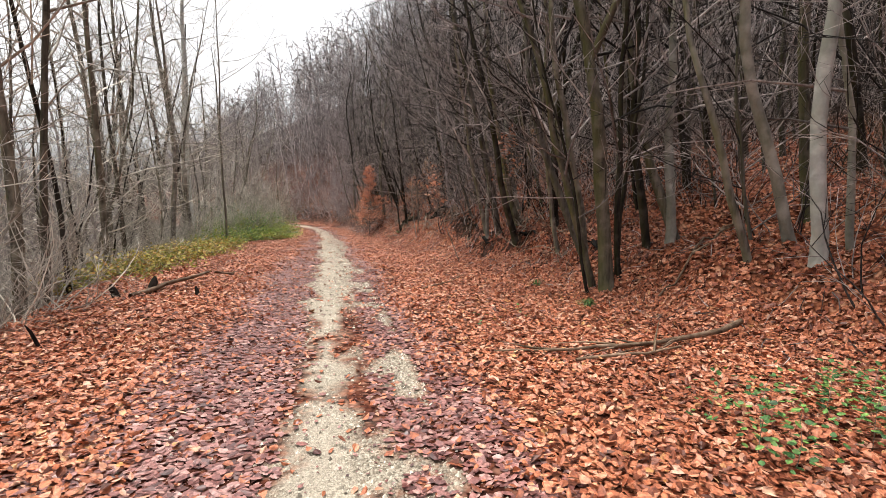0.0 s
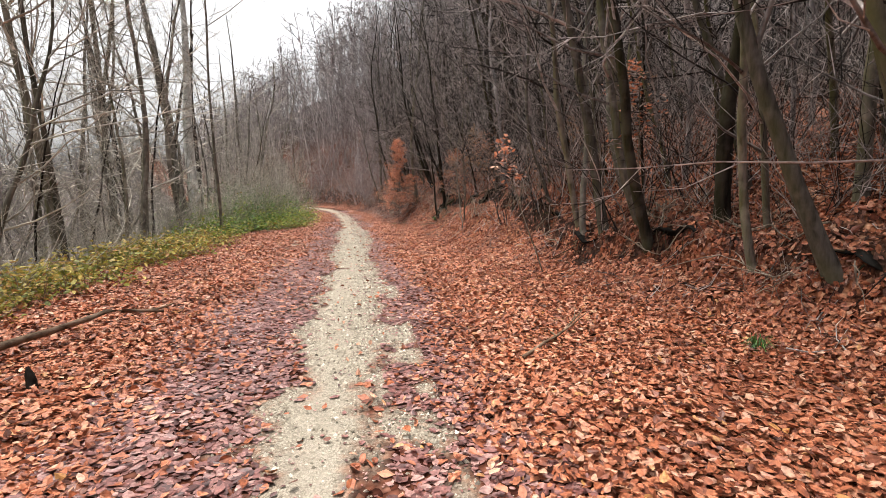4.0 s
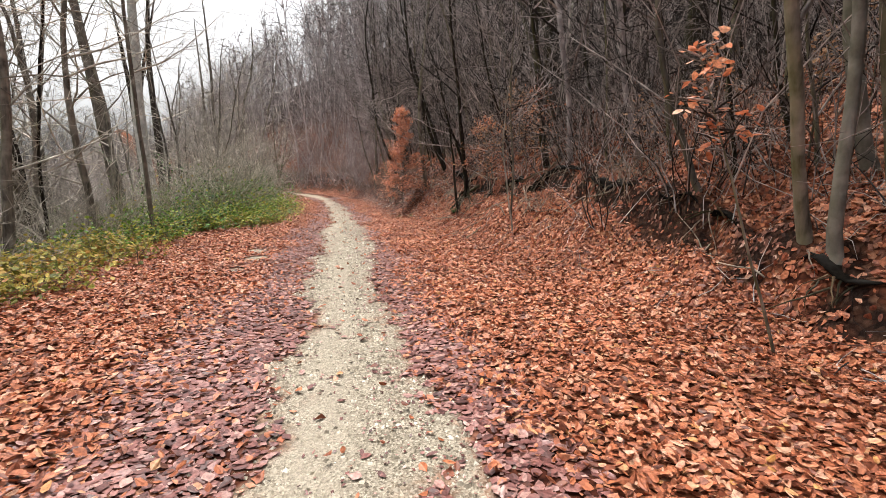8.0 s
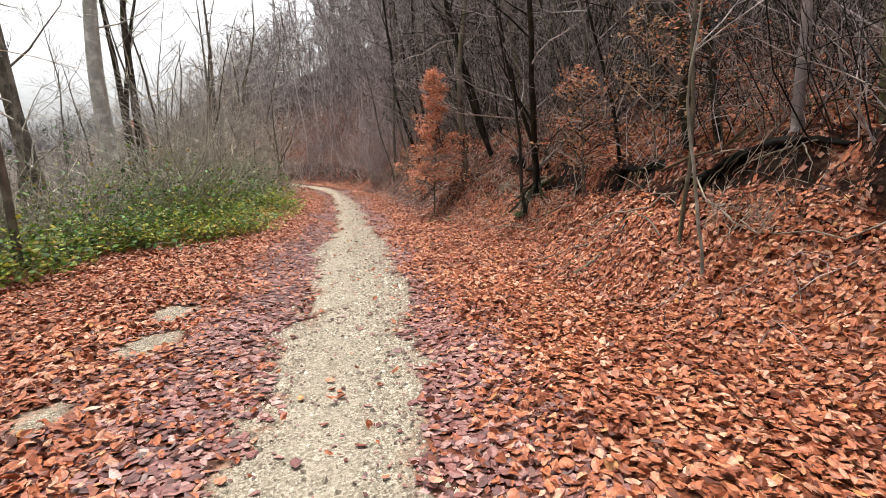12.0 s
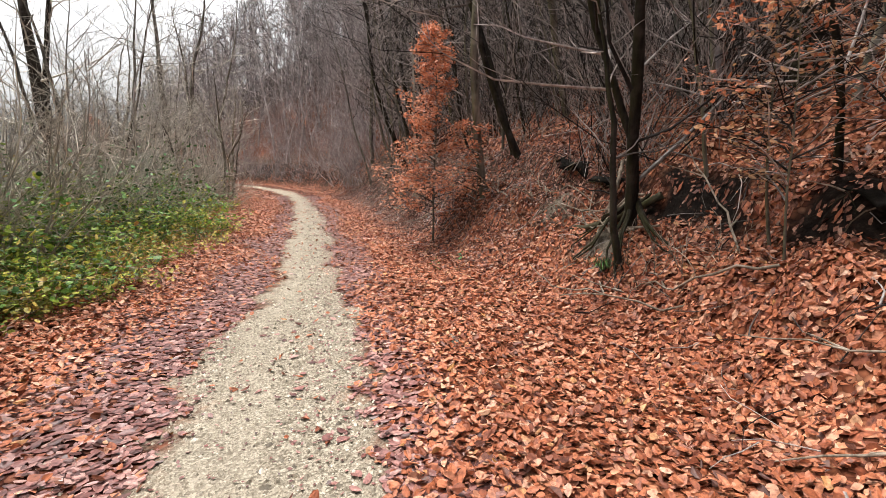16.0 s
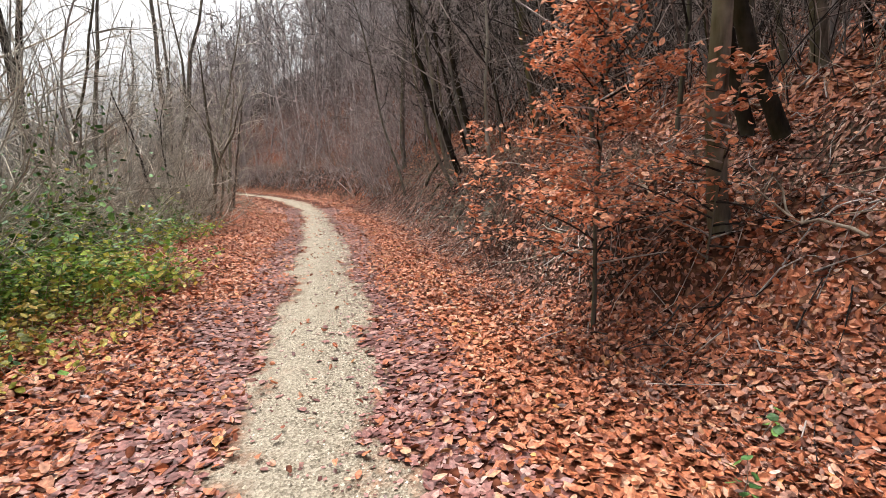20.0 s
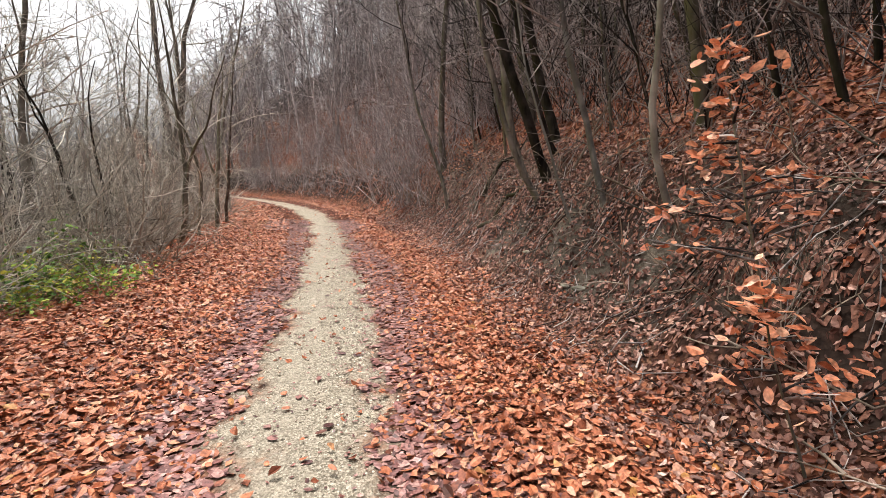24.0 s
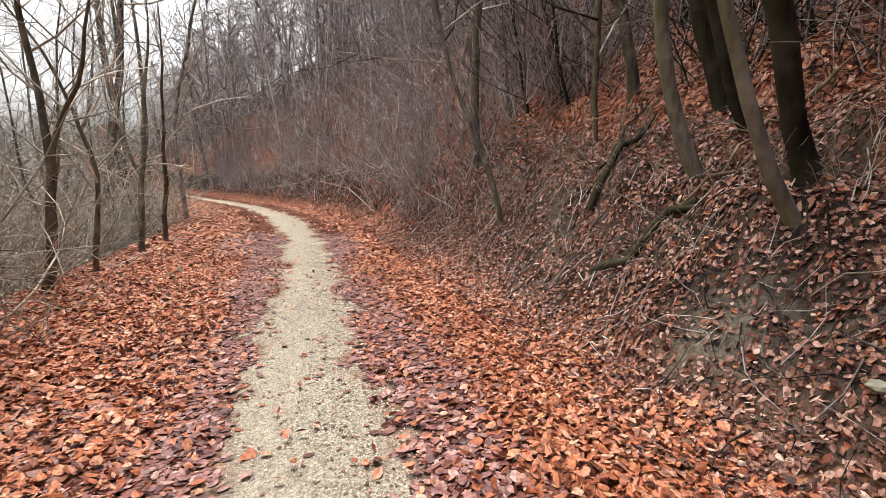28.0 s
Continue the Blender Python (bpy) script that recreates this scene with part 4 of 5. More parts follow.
# ---- the wood on both slopes: a few grown trees, repeated ----
KINDS = [(70, 9, 0.045, b_grey, 0.12, 21), (71, 10, 0.052, b_shade, 0.14, 21), (72, 8, 0.035, b_dark, 0.1, 21), (73, 11, 0.085, b_grey, 0.2, 19),
         (74, 7, 0.03, b_grey, 0.07, 22), (75, 11, 0.075, b_dark, 0.18, 19), (76, 9, 0.048, b_moss, 0.14, 20), (77, 10, 0.05, b_pale, 0.2, 18)]
first_of = {}


def plant(kind, x, y, turn, scale, label, group):
    key = (kind, group)
    if key not in first_of:
        seed, tall, r0, mat, low, limbs = KINDS[kind]
        first_of[key] = tree(seed + (200 if group == L else 0), x, y, tall, r0, mat, b_thicket if group == L else b_twig, label, group=group, lean=(0.0, 0.0), first=low, limbs=limbs, twigs=5, sides=6, fork=seed == 75, sway=0.11, fine=1.0)
        return
    tip = (0.03 + 0.2 * hash01(x, y, 40)) * (1 if group == R else -0.25)
    m = Matrix.Translation((x, y, float(height(x, y)))) @ Matrix.Rotation(-tip, 4, "Y") @ Matrix.Rotation(turn, 4, "Z") @ Matrix.Scale(scale, 4)
    tagged(copy_thing(first_of[key], m), label, "tree", group)


def wood():
    rng = random.Random(5)
    names = ["slim grey bare tree", "slim brown bare tree", "thin dark bare tree", "grey bare tree", "thin twiggy bare tree", "dark bare tree", "mossy bare tree", "pale smooth bare tree"]
    taken = list(standing)
    spots = 0
    tries = 0
    more = []
    while spots < 520 and tries < 9000:
        tries += 1
        y = rng.uniform(2, 62)
        d = float(foot(y)) + (2.0 if 14 < y < 40 else 1.3) + 21 * rng.random() ** 1.25
        x = float(at(y, d))
        if any((x - a) ** 2 + (y - b) ** 2 < (0.2 if d < 12 else 0.45) for a, b in taken):
            continue
        taken.append((x, y))
        k = rng.choice([0, 1, 2, 2, 3, 4, 4, 5, 6, 7] if d > 6 else [0, 1, 2, 2, 4, 4, 6])
        spots += 1
        if d - float(foot(y)) > 8.0 or y > 44:
            more.append((x, y, rng.uniform(0.75, 1.25)))
            continue
        plant(k, x, y, rng.uniform(0, 6.28), rng.uniform(0.75, 1.25), names[k] + " on the leafy slope", R)
    spots = 0
    while spots < 190 and tries < 15000:
        tries += 1
        y = rng.uniform(4, 58) if rng.random() < 0.4 else rng.uniform(5, 24)
        d = -float(verge(y)) - 1.2 - 15 * rng.random() ** 1.2
        if y > 20 and d > -float(verge(y)) - 3.0:
            continue
        x = float(at(y, d))
        if any((x - a) ** 2 + (y - b) ** 2 < 0.8 for a, b in taken):
            continue
        taken.append((x, y))
        k = rng.choice([0, 1, 3, 6, 6, 7]) if y > 24 else rng.choice([0, 1, 2, 3, 4, 6, 6])
        spots += 1
        if d < -float(verge(y)) - 7.0:
            if y > 26 and rng.random() < 0.55:
                continue
            more.append((x, y, rng.uniform(0.8, 1.2)))
            continue
        plant(k, x, y, rng.uniform(0, 6.28), rng.uniform(0.8, 1.3), names[k] + " below the track", L)
    for _ in range(20):
        y = rng.uniform(32, 52)
        d = -float(verge(y)) - 0.7 - 4 * rng.random()
        k = rng.choice([7, 6, 6, 0, 0, 1])
        plant(k, float(at(y, d)), y, rng.uniform(0, 6.28), rng.uniform(0.55, 0.9), names[k] + " at the edge of the drop", L)
    return more


deeper = wood()


def strewn(name, label, category, shapes, spots, mat, seed):
    """Many copies of some shapes in one mesh, each turned and sized; spots: x, y, scale."""
    rng = random.Random(seed)
    vs, fs, base = [], [], 0
    for x, y, sc in spots:
        v, f = shapes[rng.randrange(len(shapes))]
        a = rng.uniform(0, 6.28)
        c, s = math.cos(a) * sc, math.sin(a) * sc
        vs.append(np.stack([v[:, 0] * c - v[:, 1] * s + x, v[:, 0] * s + v[:, 1] * c + y, v[:, 2] * sc + float(height(x, y))], -1))
        fs.append(f + base)
        base += len(v)
    tagged(new(name, mesh_np(name, np.concatenate(vs), np.concatenate(fs), mat)), label, category, kind="stuff")


def joined_tree(seed):
    t, c = grow(seed, 10, 0.055, limbs=15, first=0.12, twigs=3, sides=4, sway=0.12, fine=1.7)
    (v1, f1), (v2, f2) = t.arrays(), c.arrays()
    return np.concatenate([v1, v2]), np.concatenate([f1, f2 + len(v1)])


deep_trees = [joined_tree(k) for k in (150, 151, 152, 153)]
strewn("deep_wood", "crowded slim dark bare trees deeper in the wood", "woodland", deep_trees, [p for p in deeper if p[1] < 44 and p[0] > mid(p[1])], b_shade, 31)
strewn("deep_wood", "crowded slim grey-brown bare trees further along the slopes", "woodland", deep_trees, [p for p in deeper if p[1] >= 44 or p[0] < mid(p[1])], b_brush, 32)


def brush_shape(seed, tall, n, r):
    """A loose bush of fine shoots."""
    rng = random.Random(seed)
    t = Tubes()
    for _ in range(n // 5):
        line = wander(rng, (rng.uniform(-0.4, 0.4), rng.uniform(-0.4, 0.4), -0.05), around(rng, (0, 0, 1), rng.uniform(0.1, 0.9)), tall * rng.uniform(0.6, 1.1), 4, 0.45, 0.0)
        t.add(line, taper(r * 1.3, r * 0.4, 4), 3)
        for _ in range(4):
            q = rng.uniform(0.6, 3.95)
            w = int(q)
            tw = wander(rng, line[w].lerp(line[w + 1], q - w), around(rng, line[w + 1] - line[w], rng.uniform(0.4, 1.3)), tall * rng.uniform(0.15, 0.4), 3, 0.3, 0.05)
            t.add(tw, taper(r * 0.8, r * 0.3, 3), 3)
    return t.arrays()


def brushwood():
    rng = random.Random(44)

    def spots(n, y0, y1, lo, hi, s0, s1, side):
        out = []
        for _ in range(n):
            y = rng.uniform(y0, y1)
            d = (float(foot(y)) if side > 0 else -float(verge(y))) + side * (lo + (hi - lo) * rng.random() ** 1.4)
            out.append((float(at(y, d)), y, rng.uniform(s0, s1)))
        return out

    near = [brush_shape(400 + k, 2.2, 60, 0.005) for k in range(4)]
    far = [brush_shape(410 + k, 2.6, 60, 0.0075) for k in range(4)]
    strewn("brushwood", "thin bare brushwood under the trees on the slope", "brushwood", near, spots(190, 10, 26, 1.8, 13, 0.7, 1.7, 1) + spots(290, 26, 44, 3.0, 14, 0.7, 1.9, 1), b_twig, 1)
    strewn("brushwood", "purple-brown haze of bare brushwood at the bend", "brushwood", far, spots(560, 41, 80, 0.5, 16, 0.6, 1.6, 1), b_brush, 2)
    strewn("brushwood", "grey-brown thicket of bare shoots below the track", "brushwood", far, spots(330, 20, 62, 1.2, 9, 0.8, 1.5, -1), b_thicket, 3)
    low = [brush_shape(420 + k, 0.8, 50, 0.0055) for k in range(4)]
    strewn("dead_twigs", "tangle of dead pale twigs along the bank", "brushwood", low, spots(90, 9, 44, 0.7, 2.4, 0.4, 0.9, 1), b_cane, 5)
    strewn("brushwood", "thin bare brushwood down the slope", "brushwood", near, spots(120, 2, 22, 1.0, 8, 0.7, 1.3, -1), b_thicket, 4)


brushwood()


# ---- far woods, on the hillside and across the valley ----
def far_woods():
    rng = random.Random(9)
    shapes = []
    for k in range(6):
        t = Tubes()
        r2 = random.Random(200 + k)
        line = wander(r2, (0, 0, -0.5), (0, 0, 1), 13, 6, 0.12, 0.03)
        t.add(line, taper(0.09, 0.025, 6), 3)
        for i in range(18):
            u = (0.12 + 0.86 * (i + r2.random()) / 18) * 6
            b = min(int(u), 5)
            span = r2.uniform(1.6, 3.4) * (1.1 - u / 10)
            limb = wander(r2, line[b].lerp(line[b + 1], u - b), around(r2, (0, 0, 1), r2.uniform(0.6, 1.5)), span, 2, 0.25, 0.05)
            t.add(limb, taper(0.035, 0.016, 2), 3)
            for _ in range(4):
                q = r2.random() * 1.9
                w = int(q)
                tw = wander(r2, limb[w].lerp(limb[w + 1], q - w), around(r2, limb[w + 1] - limb[w], r2.uniform(0.4, 1.2)), span * r2.uniform(0.3, 0.65), 1, 0.1, 0.05)
                t.add(tw, [0.03, 0.014], 3)
        shapes.append(t.arrays())
    spots = []
    while len(spots) < 520:
        y = rng.uniform(30, 130)
        d = float(foot(y)) + 1.5 + 70 * rng.random() ** 1.5
        if y < 60 and d < 21:
            continue
        spots.append((float(at(y, d)), y, rng.uniform(1.05, 1.6)))
    while len(spots) < 700:
        y = rng.uniform(100, 330)
        d = float(foot(y)) + rng.uniform(0, 75)
        spots.append((float(at(y, d)), y, rng.uniform(0.8, 1.3)))
    while len(spots) < 750:
        y = rng.uniform(30, 120)
        d = -float(verge(y)) - rng.uniform(16, 60)
        spots.append((float(at(y, d)), y, rng.uniform(0.5, 0.8)))
    while len(spots) < 860:
        y = rng.uniform(40, 260)
        d = -float(verge(y)) - rng.uniform(110, 270)
        spots.append((float(at(y, d)), y, rng.uniform(0.8, 1.1)))
    while len(spots) < 1200:
        y = rng.uniform(95, 230)
        d = 4 - rng.uniform(0, 95)
        spots.append((float(at(y, d)), y, rng.uniform(0.8, 1.1)))
    strewn("far_wood", "bare grey-brown woodland on the hillside above the bend", "woodland", shapes, [p for p in spots if p[0] > mid(p[1])], b_far, 90)
    strewn("far_wood", "dull bare woodland across the valley", "woodland", shapes, [p for p in spots if p[0] <= mid(p[1])], b_valley, 91)


far_woods()


# ---- bare shrubs and canes ----
def shrub_parts(seed, tall, stems, mat, arch=0.0, side=5, fine=2, r=0.012):
    rng = random.Random(seed)
    main, t = Tubes(), Tubes()
    for _ in range(stems):
        start = (rng.uniform(-0.35, 0.35), rng.uniform(-0.35, 0.35), -0.12)
        line = wander(rng, start, around(rng, (0, 0, 1), rng.uniform(0.05, 0.8)), tall * rng.uniform(0.6, 1.1), 6, 0.3, -arch)
        main.add(line, taper(r * rng.uniform(0.6, 1.3), 0.003, 6), 3)
        for _ in range(side):
            u = rng.uniform(1.2, 5.8)
            k = int(u)
            b = wander(rng, line[k].lerp(line[k + 1], u - k), around(rng, line[k + 1] - line[k], rng.uniform(0.5, 1.3)), tall * rng.uniform(0.15, 0.38), 3, 0.3, 0.03 - arch * 0.5)
            t.add(b, taper(0.005, 0.002, 3), 3)
            for _ in range(fine):
                e = wander(rng, b[1].lerp(b[3], rng.random()), around(rng, b[2] - b[1], rng.uniform(0.3, 0.9)), tall * rng.uniform(0.06, 0.16), 1, 0.1, 0.03)
                t.add(e, [0.003, 0.0015], 3)
    return main.mesh("stems", mat), t.mesh("twigs", mat)


SHRUBS = [("bare_shrub", shrub_parts(300, 2.3, 11, b_twig), "leafless twiggy brown shrub"),
          ("bare_shrub", shrub_parts(301, 2.6, 10, b_dark, side=6, r=0.011), "leafless dark-stemmed shrub"),
          ("bare_shrub", shrub_parts(302, 1.6, 13, b_cane, arch=0.1), "tangle of dry pale canes"),
          ("bare_shrub", shrub_parts(303, 2.0, 10, b_cane, arch=0.04), "dry straw-coloured shrub"),
          ("bare_shrub", shrub_parts(304, 3.2, 7, b_twig, side=7), "tall leafless shrub of thin twigs"),
          ("bare_shrub", shrub_parts(305, 2.5, 11, b_thicket, side=6, fine=3), "pale grey leafless shrub"),
          ("bare_shrub", shrub_parts(306, 1.9, 12, b_thicket, arch=0.12, side=6), "pale arching leafless shrub")]


def bare(kind, x, y, turn, scale, where, group):
    name, (stems, twigs), label = SHRUBS[kind]
    ob = new(name)
    tagged(part("stem_clump", stems, ob), kind="stuff")
    tagged(part("spray", twigs, ob), kind="stuff")
    ob.matrix_basis = set_at(x, y, turn, scale)
    tagged(ob, label + where, "shrub", group)


def thickets():
    rng = random.Random(12)
    for _ in range(100):
        y = rng.uniform(18, 50)
        d = -float(verge(y)) - 0.3 - 6 * rng.random() ** 1.3
        k = rng.choice([0, 1, 2, 3, 5, 5, 6, 5])
        bare(k, float(at(y, d)), y, rng.uniform(0, 6.28), rng.uniform(0.7, 1.25), " beside the track's downhill edge", "thicket below the track")
    for _ in range(30):
        y = rng.uniform(21, 32)
        d = -3.2 - 3.0 * rng.random()
        bare(rng.choice([5, 5, 6]), float(at(y, d)), y, rng.uniform(0, 6.28), rng.uniform(0.9, 1.4), " behind the brambles", "thicket below the track")
    for k, x, y, sc in ((6, -12.35, 33.95, 1.25), (2, -12.6, 34.5, 1.4), (6, -12.9, 34.9, 1.3), (2, -12.2, 33.5, 1.1), (5, -13.1, 35.6, 1.2), (2, -12.0, 33.0, 1.0)):
        bare(k, x, y, x * 7, sc, " at the track's downhill verge", "thicket below the track")
    for x, y, sc in ((-4.3, 5.2, 1.0), (-4.9, 5.8, 1.1), (-4.5, 6.3, 0.9), (-5.2, 5.0, 1.1)):
        bare(6, x, y, x * 9, sc, " at the edge of the drop", "thicket below the track")
    for _ in range(50):
        y = rng.uniform(3.5, 20)
        d = -float(verge(y)) - 0.6 - 5 * rng.random()
        bare(rng.choice([2, 6, 0, 5, 5]), float(at(y, d)), y, rng.uniform(0, 6.28), rng.uniform(0.6, 1.0), " at the edge of the drop", "thicket below the track")
    for _ in range(100):
        y = rng.uniform(4, 42)
        d = float(foot(y)) + (0.9 if y < 20 else 2.4) + 12 * rng.random() ** 1.4
        k = rng.choice([0, 1, 4, 4, 0, 2])
        bare(k, float(at(y, d)), y, rng.uniform(0, 6.28), rng.uniform(0.45, 1.1), " under the trees on the slope", "undergrowth on the slope")


thickets()


# ---- saplings that kept their leaves ----
def leafy(name, label, x, y, tall, spread, leaves, mat, seed, size=0.07, low=0.15, stem=0.022, lean=(0, 0), category="sapling", up=None, tiers=26):
    rng = random.Random(seed)
    nrng = np.random.default_rng(seed)
    ob = new(name)
    ob.location = (x, y, float(height(x, y)) if up is None else up)
    t, b = Tubes(), Tubes()
    line = wander(rng, (0, 0, -0.15), (lean[0], lean[1], 1), tall, 8, 0.06, 0.04)
    t.add(line, taper(stem, 0.004, 8), 6)
    spots = []
    for i in range(tiers):
        f = low + (1 - low) * (i + rng.random() * 0.8) / tiers
        u = min(f * 8, 7.98)
        k = int(u)
        a = rng.uniform(0, 6.28)
        reach = spread * (1.08 - f) ** 0.7 * rng.uniform(0.55, 1.05) * (0.6 + 0.4 * min(1, f * 4))
        limb = wander(rng, line[k].lerp(line[k + 1], u - k), (math.cos(a), math.sin(a), rng.uniform(0.1, 0.8)), reach, 5, 0.14, -0.04)
        b.add(limb, taper(0.009, 0.003, 5), 4)
        for j in range(7):
            q = rng.uniform(0.8, 4.98)
            kk = int(q)
            way = limb[kk + 1] - limb[kk]
            flat = Vector((way.y, -way.x, 0)) * rng.choice([-1, 1])
            tw = wander(rng, limb[kk].lerp(limb[kk + 1], q - kk), way.normalized() + flat.normalized() * 0.9, reach * 0.32, 2, 0.1, 0)
            b.add(tw, taper(0.004, 0.002, 2), 3)
            spots += [tw[0].lerp(tw[2], s / 5) for s in range(1, 6)]
        spots += [limb[m].lerp(limb[m + 1], rng.random()) for m in range(1, 5)]
    pick = nrng.integers(0, len(spots), leaves)
    p = np.array([tuple(s) for s in spots])[pick] + nrng.normal(0, 0.05, (leaves, 3))
    co, quads = spread_leaves(p[:, 0], p[:, 1], p[:, 2], size * nrng.uniform(0.6, 1.25, leaves), 0.45, nrng, 0.5)
    part("stem", t.mesh("stem", b_grey), ob)
    spray = tagged(part("spray", b.mesh("spray", b_twig), ob), kind="stuff")
    tagged(part("foliage", mesh_np("foliage", co, quads, mat, flat=True), spray), kind="stuff")
    return tagged(ob, label, category)


leafy("beech_sapling", "young beech full of rust-red leaves by the bank", -4.1, 27.1, 4.1, 1.25, 8000, m_beech, 500, lean=(-0.02, 0.03), low=0.15, size=0.054, tiers=80)
leafy("beech_sapling", "small beech with rusty leaves on the bank", -3.3, 26.9, 1.7, 0.8, 420, m_beech, 501, low=0.1, stem=0.012)
leafy("beech_sapling", "small beech with tan leaves on the slope", 2.65, 15.1, 2.7, 0.55, 130, m_beech, 502, low=0.75, stem=0.014)
leafy("beech_sapling", "sparse sapling with a few tan leaves on the slope", 2.3, 16.5, 1.7, 0.9, 170, m_pale, 503, low=0.5, stem=0.014)
leafy("beech_sapling", "sparse sapling with pale dead leaves on the bank", 0.2, 21.4, 1.6, 0.9, 170, m_pale, 504, low=0.3, stem=0.012)
leafy("beech_sapling", "young beech with copper leaves hanging over the bank", -0.75, 22.5, 2.4, 1.4, 800, m_beech, 505, size=0.055, low=0.3, stem=0.016, lean=(-0.15, 0))
leafy("beech_sapling", "young beech with copper leaves leaning over the cut bank", -4.75, 30.35, 1.9, 0.75, 230, m_beech, 506, size=0.076, low=0.35, stem=0.012, lean=(-0.32, -0.05), tiers=20)
leafy("beech_sapling", "low beech spray with copper leaves at the foot of the bank", -4.9, 29.7, 1.1, 0.5, 110, m_beech, 516, size=0.08, low=0.45, stem=0.008, lean=(-0.4, 0.0), tiers=10)
leafy("beech_sapling", "sapling with hanging copper leaves on the bank", 0.1, 21.6, 2.4, 1.3, 620, m_pale, 509, size=0.055, low=0.3, stem=0.014, lean=(-0.15, 0))
leafy("beech_sapling", "small sapling with pale tan leaves on the lip", 3.0, 15.6, 1.6, 0.7, 150, m_pale, 510, low=0.4, stem=0.01)
leafy("beech_sapling", "small sapling with pale tan leaves on the lip", 1.6, 17.6, 1.3, 0.7, 130, m_pale, 511, low=0.3, stem=0.01)
leafy("beech_sapling", "low beech spray with rusty leaves on the bank", -7.3, 39.6, 1.2, 0.7, 160, m_beech, 507, low=0.2, stem=0.01)
leafy("beech_sapling", "spindly beech with a tan leaf spray over the bank", 1.2, 13.0, 2.7, 0.8, 130, m_beech, 512, low=0.7, stem=0.014, lean=(-0.3, -0.1))
leafy("beech_sapling", "spindly beech with copper leaves among the leaning trunks", 2.5, 12.0, 2.7, 0.8, 150, m_beech, 513, low=0.55, stem=0.014, lean=(-0.1, 0.0))
leafy("beech_sapling", "slender beech with pale hanging leaves on the bank", -0.9, 22.1, 2.2, 1.1, 420, m_pale, 514, size=0.055, low=0.3, stem=0.012, lean=(-0.05, 0.0))
leafy("beech_sapling", "slender beech with tan hanging leaves above the bank", 0.5, 20.3, 2.2, 1.2, 420, m_beech, 515, size=0.055, low=0.35, stem=0.012, lean=(-0.1, 0.0))
leafy("beech_sapling", "sapling with tan leaves between the trunks", 3.6, 15.5, 2.4, 0.7, 150, m_pale, 508, low=0.5, stem=0.013)


# ---- green and yellow growth on the downhill edge ----
def bramble(seed, tall, wide, leaves, mat, size):
    rng, nrng = random.Random(seed), np.random.default_rng(seed)
    t = Tubes()
    spots = []
    for _ in range(16):
        start = (rng.uniform(-wide, wide) * 0.5, rng.uniform(-wide, wide) * 0.5, -0.05)
        line = wander(rng, start, around(rng, (0, 0, 1), rng.uniform(0.1, 0.8)), tall * rng.uniform(0.8, 1.6), 6, 0.16, -0.14)
        t.add(line, taper(0.005, 0.002, 6), 4)
        spots += [line[k].lerp(line[k + 1], rng.random()) for k in range(1, 6) for _ in range(3)]
    pick = nrng.integers(0, len(spots), leaves)
    p = np.array([tuple(s) for s in spots])[pick] + nrng.normal(0, 0.07, (leaves, 3))
    p[:, 2] = np.abs(p[:, 2])
    co, quads = spread_leaves(p[:, 0], p[:, 1], p[:, 2], size * nrng.uniform(0.5, 1.3, leaves), 0.5, nrng, 0.35, slender=0.72)
    return t.mesh("stems", b_cane), mesh_np("foliage", co, quads, mat, flat=True)


BRAMBLES = [(bramble(600, 0.6, 0.8, 420, m_green, 0.07), "low green bramble bush"), (bramble(601, 0.9, 0.9, 480, m_green, 0.075), "tall green bramble bush"),
            (bramble(602, 0.35, 0.9, 320, m_yellow, 0.06), "low yellowing weeds"), (bramble(603, 0.45, 0.8, 360, m_ivy, 0.06), "dark green ivy and bramble"),
            (bramble(604, 1.7, 1.2, 520, m_ivy, 0.062), "tall tangle of dark green bramble and dry canes"), (bramble(605, 1.5, 1.2, 460, m_green, 0.06), "tall bramble thicket with green leaves and bare canes")]


def edge_growth():
    rng = random.Random(21)

    def one(k, y, d, s, where):
        (stems, leaves), label = BRAMBLES[k]
        ob = new("bramble_bush" if k != 2 else "weed_clump")
        ob.matrix_basis = set_at(float(at(y, d)), y, rng.uniform(0, 6.28), s)
        tangle = tagged(part("tangle", stems, ob), kind="stuff")
        tagged(part("foliage", leaves, tangle), kind="stuff")
        tagged(ob, label + where, "bush" if k != 2 else "weeds", "growth along the downhill edge")

    def rim(y):
        return -float(np.interp(y, [8, 12, 17, 20.6, 22, 24, 30, 32], [4.4, 4.6, 3.9, 3.5, 2.5, 2.05, 2.1, 3.0]))

    for _ in range(54):
        y = rng.uniform(9, 18)
        one(2, y, rim(y) - rng.uniform(-0.5, 0.7), rng.uniform(0.8, 1.4), " at the edge of the drop")
    for _ in range(30):
        y = rng.uniform(16.5, 23)
        one(rng.choice([0, 0, 2, 3]), y, rim(y) - rng.uniform(0.2, 1.6), rng.uniform(0.8, 1.2), " at the track's downhill edge")
    for _ in range(60):
        y = rng.uniform(21.8, 29.0)
        t = rng.random()
        one(rng.choice([0, 1, 3, 1]) if t > 0.25 else rng.choice([2, 0]), y, rim(y) - 0.35 - 2.2 * t, 0.7 + 0.75 * t, " beside the track")
    for _ in range(46):
        y = rng.uniform(20.5, 29.5)
        one(rng.choice([4, 4, 5]), y, rim(y) - rng.uniform(0.9, 3.2), rng.uniform(0.7, 1.2), " beside the track")
    for _ in range(14):
        y = rng.uniform(16.0, 21.0)
